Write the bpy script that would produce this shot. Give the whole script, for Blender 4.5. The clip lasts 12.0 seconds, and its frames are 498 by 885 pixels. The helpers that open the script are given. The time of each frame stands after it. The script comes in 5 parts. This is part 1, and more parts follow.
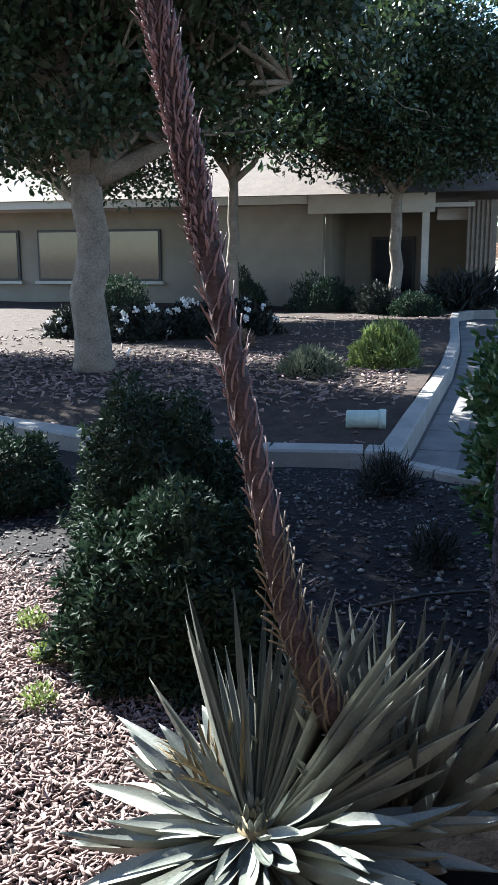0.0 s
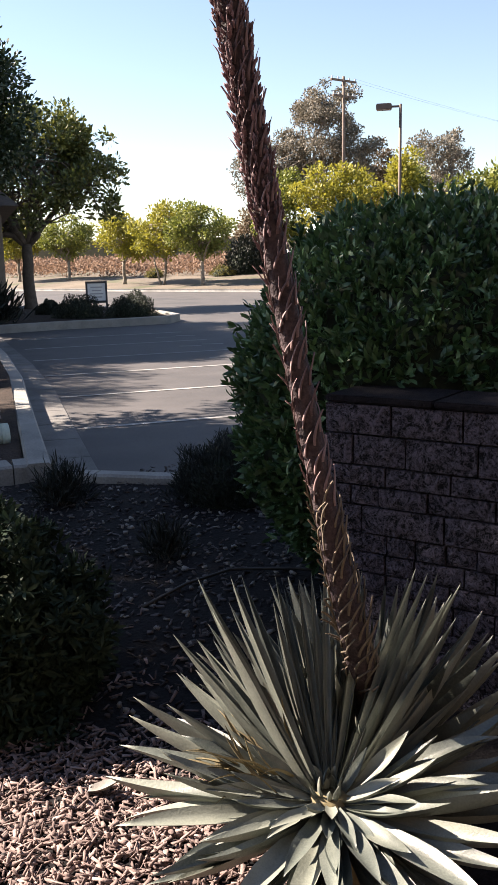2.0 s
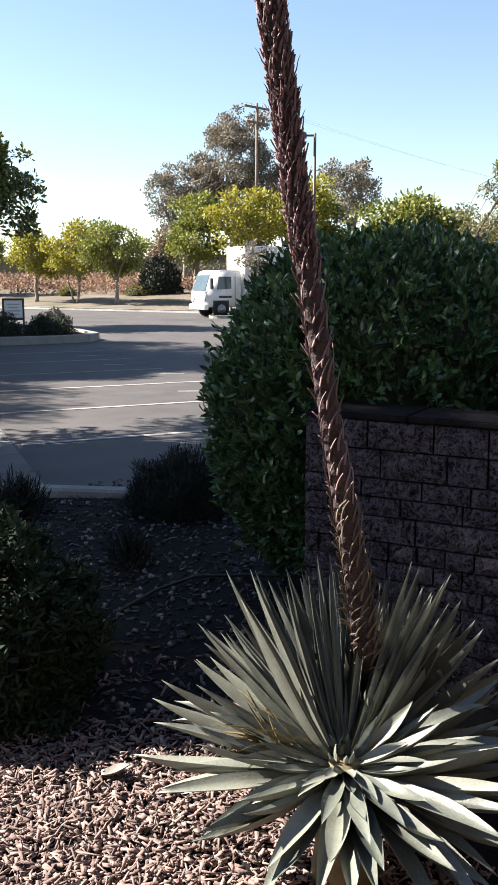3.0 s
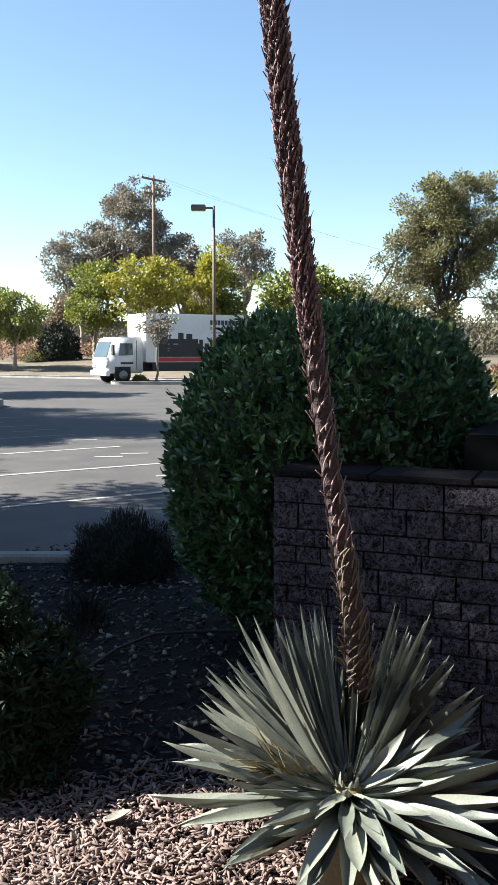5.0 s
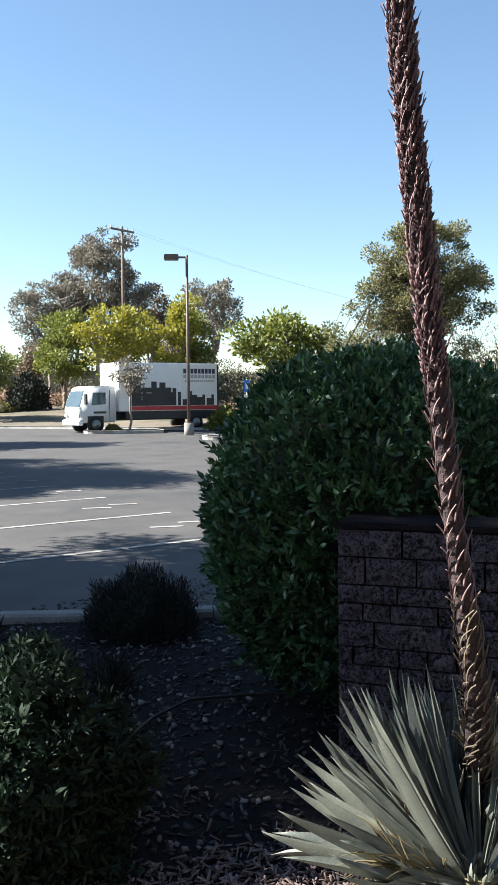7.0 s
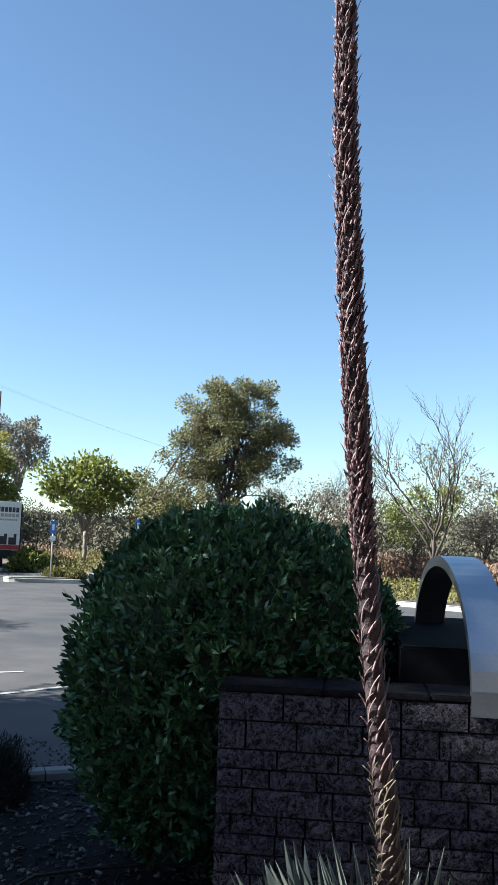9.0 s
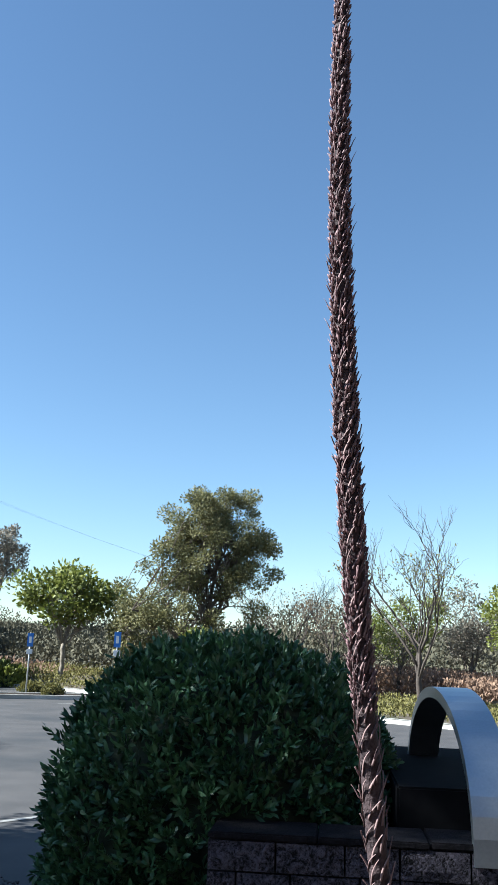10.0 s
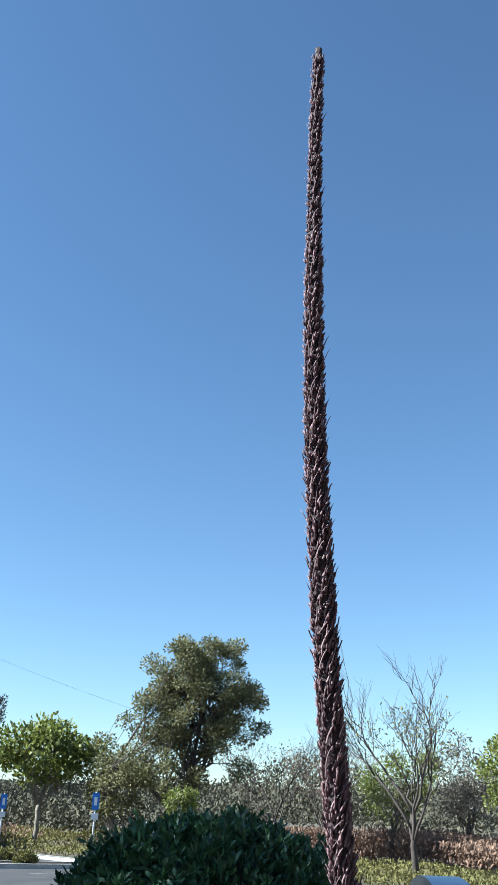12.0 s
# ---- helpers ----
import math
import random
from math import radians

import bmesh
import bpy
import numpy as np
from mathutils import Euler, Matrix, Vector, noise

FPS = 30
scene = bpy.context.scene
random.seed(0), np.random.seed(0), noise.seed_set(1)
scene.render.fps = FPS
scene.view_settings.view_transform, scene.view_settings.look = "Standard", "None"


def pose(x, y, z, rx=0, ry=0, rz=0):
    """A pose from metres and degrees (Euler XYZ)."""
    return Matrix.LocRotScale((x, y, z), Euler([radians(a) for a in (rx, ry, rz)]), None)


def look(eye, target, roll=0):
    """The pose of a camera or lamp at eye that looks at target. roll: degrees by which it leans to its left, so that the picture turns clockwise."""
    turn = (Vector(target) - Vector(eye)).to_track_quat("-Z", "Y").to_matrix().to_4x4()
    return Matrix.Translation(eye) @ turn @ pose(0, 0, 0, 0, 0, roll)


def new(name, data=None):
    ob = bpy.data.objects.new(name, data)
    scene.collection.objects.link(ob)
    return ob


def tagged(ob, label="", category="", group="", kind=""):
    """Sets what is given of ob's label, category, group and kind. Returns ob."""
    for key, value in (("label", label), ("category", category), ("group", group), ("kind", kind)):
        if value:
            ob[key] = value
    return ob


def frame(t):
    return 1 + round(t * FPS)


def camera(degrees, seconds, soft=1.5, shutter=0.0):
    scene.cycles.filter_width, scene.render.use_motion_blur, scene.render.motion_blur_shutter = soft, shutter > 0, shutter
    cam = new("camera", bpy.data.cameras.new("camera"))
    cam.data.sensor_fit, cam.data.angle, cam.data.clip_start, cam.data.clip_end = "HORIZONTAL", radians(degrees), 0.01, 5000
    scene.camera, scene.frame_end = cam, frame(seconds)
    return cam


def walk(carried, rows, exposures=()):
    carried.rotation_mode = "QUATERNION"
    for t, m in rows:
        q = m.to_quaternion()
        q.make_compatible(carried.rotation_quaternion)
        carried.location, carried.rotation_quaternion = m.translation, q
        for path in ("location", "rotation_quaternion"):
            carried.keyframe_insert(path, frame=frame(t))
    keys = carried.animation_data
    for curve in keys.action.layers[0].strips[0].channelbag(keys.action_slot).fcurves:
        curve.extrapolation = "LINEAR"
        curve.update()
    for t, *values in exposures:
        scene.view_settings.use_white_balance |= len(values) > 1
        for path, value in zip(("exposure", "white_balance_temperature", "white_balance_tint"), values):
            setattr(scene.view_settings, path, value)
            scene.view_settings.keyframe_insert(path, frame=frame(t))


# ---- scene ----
cam = camera(31.2, 12.0)
PATH = [
    (0, (0.079, -0.181, 1.746), (-0.087, 1.769, 1.334), -0.3),
    (0.2, (-0.059, -0.232, 1.741), (-0.023, 1.725, 1.329), -3.0),
    (0.5, (-0.245, -0.112, 1.668), (-0.006, 1.82, 1.21), -4.3),
    (1, (-0.553, -0.019, 1.629), (-0.109, 1.884, 1.2), -2.5),
    (1.5, (-0.859, 0.063, 1.65), (-0.221, 1.907, 1.209), -1.9),
    (2, (-1.183, 0.065, 1.678), (-0.268, 1.8, 1.288), -1.3),
    (2.5, (-1.381, 0.062, 1.675), (-0.365, 1.744, 1.301), -0.1),
    (3, (-1.606, -0.023, 1.697), (-0.51, 1.614, 1.35), 0.1),
    (3.5, (-1.838, -0.067, 1.74), (-0.686, 1.54, 1.436), 0.3),
    (3.7, (-1.934, -0.046, 1.734), (-0.686, 1.494, 1.472), 0.3),
    (5.3, (-2.056, -0.054, 1.721), (-0.764, 1.46, 1.524), -0.0),
    (5.5, (-2.072, -0.033, 1.722), (-0.786, 1.487, 1.53), 0.0),
    (6, (-2.144, 0.046, 1.718), (-0.848, 1.558, 1.536), 0.0),
    (6.5, (-2.149, 0.203, 1.695), (-0.825, 1.692, 1.522), -0.3),
    (7, (-2.182, 0.417, 1.712), (-0.827, 1.885, 1.615), -0.6),
    (7.5, (-2.271, 0.534, 1.712), (-0.808, 1.898, 1.679), 0.4),
    (9.3, (-2.523, 0.658, 1.811), (-0.881, 1.763, 2.1), 1.8),
    (9.5, (-2.523, 0.668, 1.838), (-0.884, 1.764, 2.172), 1.8),
    (10, (-2.516, 0.697, 1.875), (-0.899, 1.777, 2.344), 2.0),
    (10.5, (-2.513, 0.697, 1.907), (-0.917, 1.767, 2.458), 1.8),
    (11, (-2.522, 0.685, 1.938), (-0.943, 1.742, 2.564), 1.6),
    (11.5, (-2.516, 0.668, 1.98), (-0.955, 1.707, 2.674), 1.6),
    (12, (-2.544, 0.651, 2.004), (-1.0, 1.659, 2.778), 1.8),
]
walk(cam, [(t, look(eye, target, roll)) for t, eye, target, roll in PATH],
     exposures=[(0, 2.85, 5800, 7), (0.5, 2.42, 6300, 11), (1.5, 2.22, 7100, 17), (2.5, 2.19, 6950, 15), (3.5, 2.16, 6450, 8), (5.5, 2.13, 6300, 5), (7, 2.08, 6200, 5), (9.5, 1.85, 5680, 2), (12, 1.70, 5300, 0)])

# ---- world, sun, exposure ----
SUN_AZ, SUN_EL = -42.0, 38.0          # degrees from +y to the right, and up
SUN_H = (math.sin(radians(SUN_AZ)), math.cos(radians(SUN_AZ)))
world = bpy.data.worlds.new("sky")
scene.world = world
world.use_nodes = True
sky = world.node_tree.nodes.new("ShaderNodeTexSky")
sky.sky_type, sky.sun_disc = "NISHITA", False
sky.sun_elevation, sky.sun_rotation = radians(SUN_EL), radians(SUN_AZ)
sky.altitude, sky.air_density, sky.dust_density, sky.ozone_density = 100, 1.0, 0.15, 1.3
world.node_tree.nodes["Background"].inputs[1].default_value = 0.05
world.node_tree.links.new(sky.outputs[0], world.node_tree.nodes["Background"].inputs[0])
sun = new("sun", bpy.data.lights.new("sun", "SUN"))
sun.data.energy, sun.data.angle, sun.data.color = 5.0, radians(0.55), (1.0, 0.93, 0.82)
sun.matrix_world = look((0, 0, 30), (-SUN_H[0], -SUN_H[1], 30 - math.tan(radians(SUN_EL))))

# ---- materials ----
def mat(name, a, b, scale=8.0, rough=0.85, bump=0.3, metal=0.0, by="", through_light=0.0, fine=6.0, spec=0.5, dist=0.01, stain=None, stain_scale=1.0, twist=0.0, sharp=0.28, world_space=False):
    """Two colours mixed by noise at two scales, with bump. by: 'island' or 'object' adds a random part."""
    m = bpy.data.materials.new(name)
    m.use_nodes = True
    t = m.node_tree
    n, l = t.nodes, t.links
    bsdf = n["Principled BSDF"]
    bsdf.inputs["Roughness"].default_value, bsdf.inputs["Metallic"].default_value = rough, metal
    bsdf.inputs["Specular IOR Level"].default_value = spec
    co = n.new("ShaderNodeNewGeometry" if world_space else "ShaderNodeTexCoord")
    where = co.outputs["Position" if world_space else "Object"]
    big, small = n.new("ShaderNodeTexNoise"), n.new("ShaderNodeTexNoise")
    for k, s, d in ((big, scale, 4), (small, scale * fine, 6)):
        k.inputs["Scale"].default_value, k.inputs["Detail"].default_value = s, d
        k.inputs["Distortion"].default_value = twist
        l.new(where, k.inputs["Vector"])
    add = n.new("ShaderNodeMath")
    add.operation = "ADD"
    l.new(big.outputs["Fac"], add.inputs[0])
    l.new(small.outputs["Fac"], add.inputs[1])
    ramp = n.new("ShaderNodeMapRange")
    ramp.inputs["From Min"].default_value, ramp.inputs["From Max"].default_value = 1 - sharp, 1 + sharp
    l.new(add.outputs[0], ramp.inputs["Value"])
    fac = ramp.outputs[0]
    if by:
        r = n.new("ShaderNodeNewGeometry" if by == "island" else "ShaderNodeObjectInfo")
        mixf = n.new("ShaderNodeMix")
        mixf.inputs[0].default_value = 0.65
        l.new(fac, mixf.inputs[2])
        l.new(r.outputs["Random Per Island" if by == "island" else "Random"], mixf.inputs[3])
        fac = mixf.outputs[0]
    col = n.new("ShaderNodeMix")
    col.data_type = "RGBA"
    col.inputs[6].default_value, col.inputs[7].default_value = (*a, 1), (*b, 1)
    l.new(fac, col.inputs[0])
    out = col.outputs[2]
    if stain:
        sn, sr, sm = n.new("ShaderNodeTexNoise"), n.new("ShaderNodeMapRange"), n.new("ShaderNodeMix")
        sn.inputs["Scale"].default_value, sn.inputs["Detail"].default_value = stain_scale, 5
        sr.inputs["From Min"].default_value, sr.inputs["From Max"].default_value = 0.52, 0.68
        sm.data_type = "RGBA"
        l.new(where, sn.inputs["Vector"])
        l.new(sn.outputs["Fac"], sr.inputs["Value"])
        l.new(sr.outputs[0], sm.inputs[0])
        l.new(out, sm.inputs[6])
        sm.inputs[7].default_value = (*stain, 1)
        out = sm.outputs[2]
    l.new(out, bsdf.inputs["Base Color"])
    if bump:
        bp = n.new("ShaderNodeBump")
        bp.inputs["Strength"].default_value, bp.inputs["Distance"].default_value = bump, dist
        l.new(add.outputs[0], bp.inputs["Height"])
        l.new(bp.outputs[0], bsdf.inputs["Normal"])
    if through_light:
        tr, mx = n.new("ShaderNodeBsdfTranslucent"), n.new("ShaderNodeMixShader")
        l.new(out, tr.inputs[0])
        mx.inputs[0].default_value = through_light
        l.new(bsdf.outputs[0], mx.inputs[1])
        l.new(tr.outputs[0], mx.inputs[2])
        l.new(mx.outputs[0], n["Material Output"].inputs[0])
    return m


# Soil and leaf litter are darkened in colour to carry the bed's shade.
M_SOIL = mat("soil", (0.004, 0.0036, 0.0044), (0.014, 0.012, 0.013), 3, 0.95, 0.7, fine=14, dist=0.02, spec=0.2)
# Mulch colour is taken down to carry the planter's shade.
M_MULCH = mat("mulch", (0.014, 0.010, 0.009), (0.058, 0.040, 0.031), 5, 0.95, 0.8, fine=10, dist=0.02, spec=0.2)
M_CHIP = mat("wood chip", (0.030, 0.016, 0.015), (0.36, 0.258, 0.232), 20, 0.9, 0.3, by="island")
M_LITTER = mat("leaf litter", (0.009, 0.007, 0.008), (0.105, 0.090, 0.090), 20, 0.9, 0.2, by="island")
M_PEBBLE = mat("pebble", (0.080, 0.072, 0.064), (0.272, 0.256, 0.232), 30, 0.9, 0.2, by="island")
M_ASPHALT = mat("asphalt", (0.036, 0.033, 0.034), (0.070, 0.063, 0.063), 1.2, 0.78, 0.5, fine=60, dist=0.006, stain=(0.028, 0.028, 0.031), stain_scale=0.35)
M_GUTTER = mat("gutter concrete", (0.09, 0.086, 0.084), (0.16, 0.152, 0.145), 3, 0.9, 0.3, fine=20, stain=(0.07, 0.066, 0.064), stain_scale=1.1)
M_CONCRETE = mat("concrete", (0.165, 0.158, 0.148), (0.29, 0.277, 0.255), 3, 0.9, 0.3, fine=20, stain=(0.22, 0.205, 0.185), stain_scale=1.3)
M_KERB_PALE = mat("pale kerb concrete", (0.34, 0.33, 0.31), (0.52, 0.50, 0.47), 2, 0.9, 0.3, fine=12, stain=(0.26, 0.25, 0.23), stain_scale=0.8)
# The bluish base colour stands for sky reflected in the glass.
M_TRUCKGLASS = mat("truck glass", (0.045, 0.065, 0.080), (0.065, 0.090, 0.105), 1, 0.06, 0.0, spec=0.5)
M_PAINT_WHITE = mat("road paint", (0.15, 0.145, 0.14), (0.36, 0.35, 0.34), 5, 0.8, 0.2, fine=12)
# Block colour is lowered to hold the wall's shade.
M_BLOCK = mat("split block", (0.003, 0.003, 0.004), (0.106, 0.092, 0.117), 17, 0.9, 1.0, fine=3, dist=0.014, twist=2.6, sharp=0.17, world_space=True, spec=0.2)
M_MORTAR = mat("block core", (0.015, 0.013, 0.013), (0.035, 0.03, 0.03), 10, 0.95, 0.4)
# Cap is coloured darker still, to offset sky light on its top.
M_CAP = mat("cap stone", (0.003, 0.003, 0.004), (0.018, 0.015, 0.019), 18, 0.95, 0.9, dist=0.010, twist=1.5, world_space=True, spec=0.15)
M_AGAVE = mat("agave leaf", (0.046, 0.058, 0.052), (0.262, 0.272, 0.228), 6, 0.42, 0.12, by="object", through_light=0.04, fine=14)
M_AGAVE_DRY = mat("dry agave", (0.10, 0.075, 0.035), (0.27, 0.215, 0.11), 12, 0.8, 0.2, by="object")
M_STEM = mat("flower stem", (0.024, 0.016, 0.019), (0.082, 0.055, 0.058), 14, 0.75, 0.6, fine=8, spec=0.3)
M_BRACT = mat("bract", (0.075, 0.042, 0.046), (0.29, 0.192, 0.188), 14, 0.7, 0.2, by="object")
M_BRACT_PALE = mat("dry bract", (0.045, 0.034, 0.026), (0.20, 0.152, 0.105), 14, 0.8, 0.2, by="object")
M_BUD = mat("bud", (0.026, 0.012, 0.018), (0.34, 0.205, 0.215), 30, 0.7, 0.2, by="island")
M_HEDGE = mat("hedge leaf", (0.009, 0.034, 0.014), (0.088, 0.178, 0.070), 3, 0.40, 0.05, by="island", through_light=0.2)
# Near-black colour for hulls that stand for shade deep in the foliage.
M_INNER_SHADE = mat("inner shade", (0.008, 0.014, 0.006), (0.02, 0.03, 0.012), 6, 0.95, 0.5)
M_SHRUB = mat("shrub leaf", (0.005, 0.014, 0.008), (0.034, 0.060, 0.034), 4, 0.75, 0.05, by="island", through_light=0.15, spec=0.3)
M_GREYSHRUB = mat("grey shrub leaf", (0.05, 0.065, 0.04), (0.17, 0.19, 0.12), 5, 0.7, 0.05, by="island", through_light=0.2)
M_SAGE = mat("sage leaf", (0.080, 0.128, 0.032), (0.240, 0.288, 0.096), 6, 0.7, 0.05, by="island", through_light=0.3)
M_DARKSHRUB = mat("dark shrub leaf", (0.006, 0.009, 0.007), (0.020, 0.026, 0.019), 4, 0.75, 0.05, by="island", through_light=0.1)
M_MAGNOLIA = mat("magnolia leaf", (0.02, 0.042, 0.013), (0.21, 0.21, 0.05), 0.8, 0.38, 0.05, by="island", through_light=0.2)
M_FICUS = mat("dark tree leaf", (0.014, 0.029, 0.012), (0.045, 0.072, 0.027), 0.8, 0.45, 0.05, by="island", through_light=0.2)
M_YELLOW = mat("yellow leaf", (0.128, 0.136, 0.017), (0.383, 0.340, 0.043), 0.7, 0.6, 0.05, by="island", through_light=0.35)
M_GREEN = mat("green leaf", (0.068, 0.093, 0.017), (0.238, 0.246, 0.047), 0.7, 0.6, 0.05, by="island", through_light=0.35)
M_EUCA = mat("eucalyptus leaf", (0.075, 0.078, 0.06), (0.27, 0.225, 0.175), 0.4, 0.6, 0.05, by="island", through_light=0.25)
M_EUCA_RED = mat("reddish leaf", (0.093, 0.064, 0.043), (0.230, 0.170, 0.102), 0.4, 0.7, 0.05, by="island", through_light=0.25)
M_PINE = mat("pine needle", (0.055, 0.066, 0.028), (0.235, 0.205, 0.080), 0.5, 0.7, 0.05, by="island", through_light=0.25)
M_ROUND = mat("round shrub leaf", (0.018, 0.024, 0.016), (0.062, 0.072, 0.048), 4, 0.7, 0.05, by="island", through_light=0.1)
M_BRUSH = mat("dry brush", (0.125, 0.078, 0.056), (0.35, 0.225, 0.155), 0.5, 0.9, 0.1, by="island", through_light=0.25)
M_SCRUB = mat("far scrub", (0.051, 0.051, 0.034), (0.136, 0.119, 0.076), 0.2, 0.9, 0.1, by="island", through_light=0.1)
M_COVER = mat("ground cover", (0.070, 0.066, 0.018), (0.235, 0.205, 0.058), 0.6, 0.8, 0.1, by="island", through_light=0.2)
M_GRASS = mat("dry verge", (0.060, 0.046, 0.034), (0.150, 0.118, 0.085), 0.3, 0.95, 0.4, fine=30, stain=(0.05, 0.055, 0.022), stain_scale=0.4)
M_BARK = mat("grey bark", (0.136, 0.111, 0.085), (0.289, 0.246, 0.196), 5, 0.9, 0.8, fine=8, dist=0.02)
M_BARK_DARK = mat("dark bark", (0.06, 0.045, 0.035), (0.14, 0.11, 0.085), 5, 0.9, 0.8, fine=8, dist=0.02)
M_STUCCO = mat("stucco", (0.216, 0.188, 0.152), (0.272, 0.240, 0.200), 2, 0.95, 0.3, fine=30)
M_FASCIA = mat("fascia", (0.425, 0.408, 0.365), (0.493, 0.468, 0.425), 2, 0.8, 0.1)
M_RIBBED = mat("ribbed block", (0.176, 0.144, 0.112), (0.256, 0.216, 0.176), 4, 0.95, 0.4)
M_ROOF = mat("roof", (0.07, 0.055, 0.048), (0.12, 0.095, 0.08), 3, 0.9, 0.4)
M_GLASSDARK = mat("window glass", (0.02, 0.025, 0.03), (0.035, 0.04, 0.045), 1, 0.08, 0.0, spec=0.8)
M_ALU = mat("brushed aluminium", (0.40, 0.44, 0.49), (0.47, 0.51, 0.56), 3, 0.36, 0.04, metal=0.9, fine=30)
M_BLACKPANEL = mat("black sign panel", (0.003, 0.003, 0.004), (0.006, 0.006, 0.007), 3, 0.95, 0.1, spec=0.05)
M_TRUCK = mat("white truck paint", (0.78, 0.79, 0.80), (0.84, 0.84, 0.84), 1, 0.35, 0.0)
M_TRUCKDARK = mat("black vinyl", (0.02, 0.02, 0.025), (0.035, 0.035, 0.04), 1, 0.5, 0.0)
M_RED = mat("red vinyl", (0.45, 0.03, 0.04), (0.52, 0.05, 0.05), 1, 0.5, 0.0)
M_NAVY = mat("navy print", (0.03, 0.035, 0.08), (0.05, 0.055, 0.10), 1, 0.5, 0.0)
M_GREYPRINT = mat("grey print", (0.35, 0.35, 0.37), (0.42, 0.42, 0.44), 1, 0.5, 0.0)
M_RUBBER = mat("rubber", (0.015, 0.015, 0.015), (0.03, 0.03, 0.03), 10, 0.9, 0.2)
M_POLE = mat("bronze pole", (0.09, 0.06, 0.045), (0.15, 0.10, 0.08), 4, 0.6, 0.1)
M_WOODPOLE = mat("pole wood", (0.10, 0.072, 0.06), (0.21, 0.155, 0.125), 3, 0.9, 0.4)
M_BLUESIGN = mat("blue sign", (0.04, 0.16, 0.50), (0.05, 0.19, 0.55), 3, 0.5, 0.0)
M_WHITESIGN = mat("white sign", (0.70, 0.70, 0.70), (0.78, 0.78, 0.77), 3, 0.6, 0.0)
M_GALV = mat("galvanised", (0.35, 0.35, 0.35), (0.48, 0.48, 0.48), 5, 0.5, 0.1, metal=0.6)
M_PIPE = mat("faded green plastic", (0.30, 0.38, 0.33), (0.44, 0.50, 0.45), 6, 0.7, 0.1)
M_TUBE = mat("black tube", (0.02, 0.018, 0.016), (0.04, 0.035, 0.03), 10, 0.6, 0.1)
M_TWIG = mat("bare twig", (0.036, 0.028, 0.024), (0.088, 0.066, 0.055), 3, 0.9, 0.2)

# ---- helpers of this scene ----
RNG = np.random.default_rng(7)


def mesh_from(name, verts, faces, material, smooth=False):
    me = bpy.data.meshes.new(name)
    me.from_pydata([tuple(v) for v in verts], [], [tuple(f) for f in faces])
    me.materials.append(material)
    if smooth:
        me.polygons.foreach_set("use_smooth", [True] * len(me.polygons))
    me.update()
    return me


def mesh_arrays(name, verts, tris, material):
    """A triangle mesh from numpy arrays."""
    me = bpy.data.meshes.new(name)
    me.vertices.add(len(verts))
    me.vertices.foreach_set("co", np.ascontiguousarray(verts, dtype=np.float32).ravel())
    me.loops.add(3 * len(tris))
    me.loops.foreach_set("vertex_index", np.ascontiguousarray(tris, dtype=np.int32).ravel())
    me.polygons.add(len(tris))
    me.polygons.foreach_set("loop_start", np.arange(0, 3 * len(tris), 3, dtype=np.int32))
    me.materials.append(material)
    me.update(calc_edges=True)
    return me


def bm_mesh(name, bm, material, smooth=False):
    me = bpy.data.meshes.new(name)
    bmesh.ops.recalc_face_normals(bm, faces=bm.faces)
    bm.to_mesh(me)
    bm.free()
    me.materials.append(material)
    if smooth:
        me.polygons.foreach_set("use_smooth", [True] * len(me.polygons))
    return me


def part(name, me, parent, label="", at=None):
    ob = new(name, me)
    ob.parent = parent
    if at is not None:
        ob.matrix_local = at
    if label:
        ob["label"] = label
    return ob


def empty(name, m, label, category, group="", kind=""):
    ob = new(name)
    ob.matrix_world = m
    ob.empty_display_size = 0.1
    return tagged(ob, label, category, group, kind)


def box_bm(x0, x1, y0, y1, z0, z1, bevel=0.0, bm=None):
    bm = bm or bmesh.new()
    made = bmesh.ops.create_cube(bm, size=1.0, matrix=Matrix.Translation(((x0 + x1) / 2, (y0 + y1) / 2, (z0 + z1) / 2)) @ Matrix.Diagonal((x1 - x0, y1 - y0, z1 - z0, 1)))
    if bevel:
        edges = list({e for v in made["verts"] for e in v.link_edges})
        bmesh.ops.bevel(bm, geom=edges, offset=bevel, segments=2, affect="EDGES")
    return bm


def box(name, x0, x1, y0, y1, z0, z1, material, bevel=0.0):
    return bm_mesh(name, box_bm(x0, x1, y0, y1, z0, z1, bevel), material)


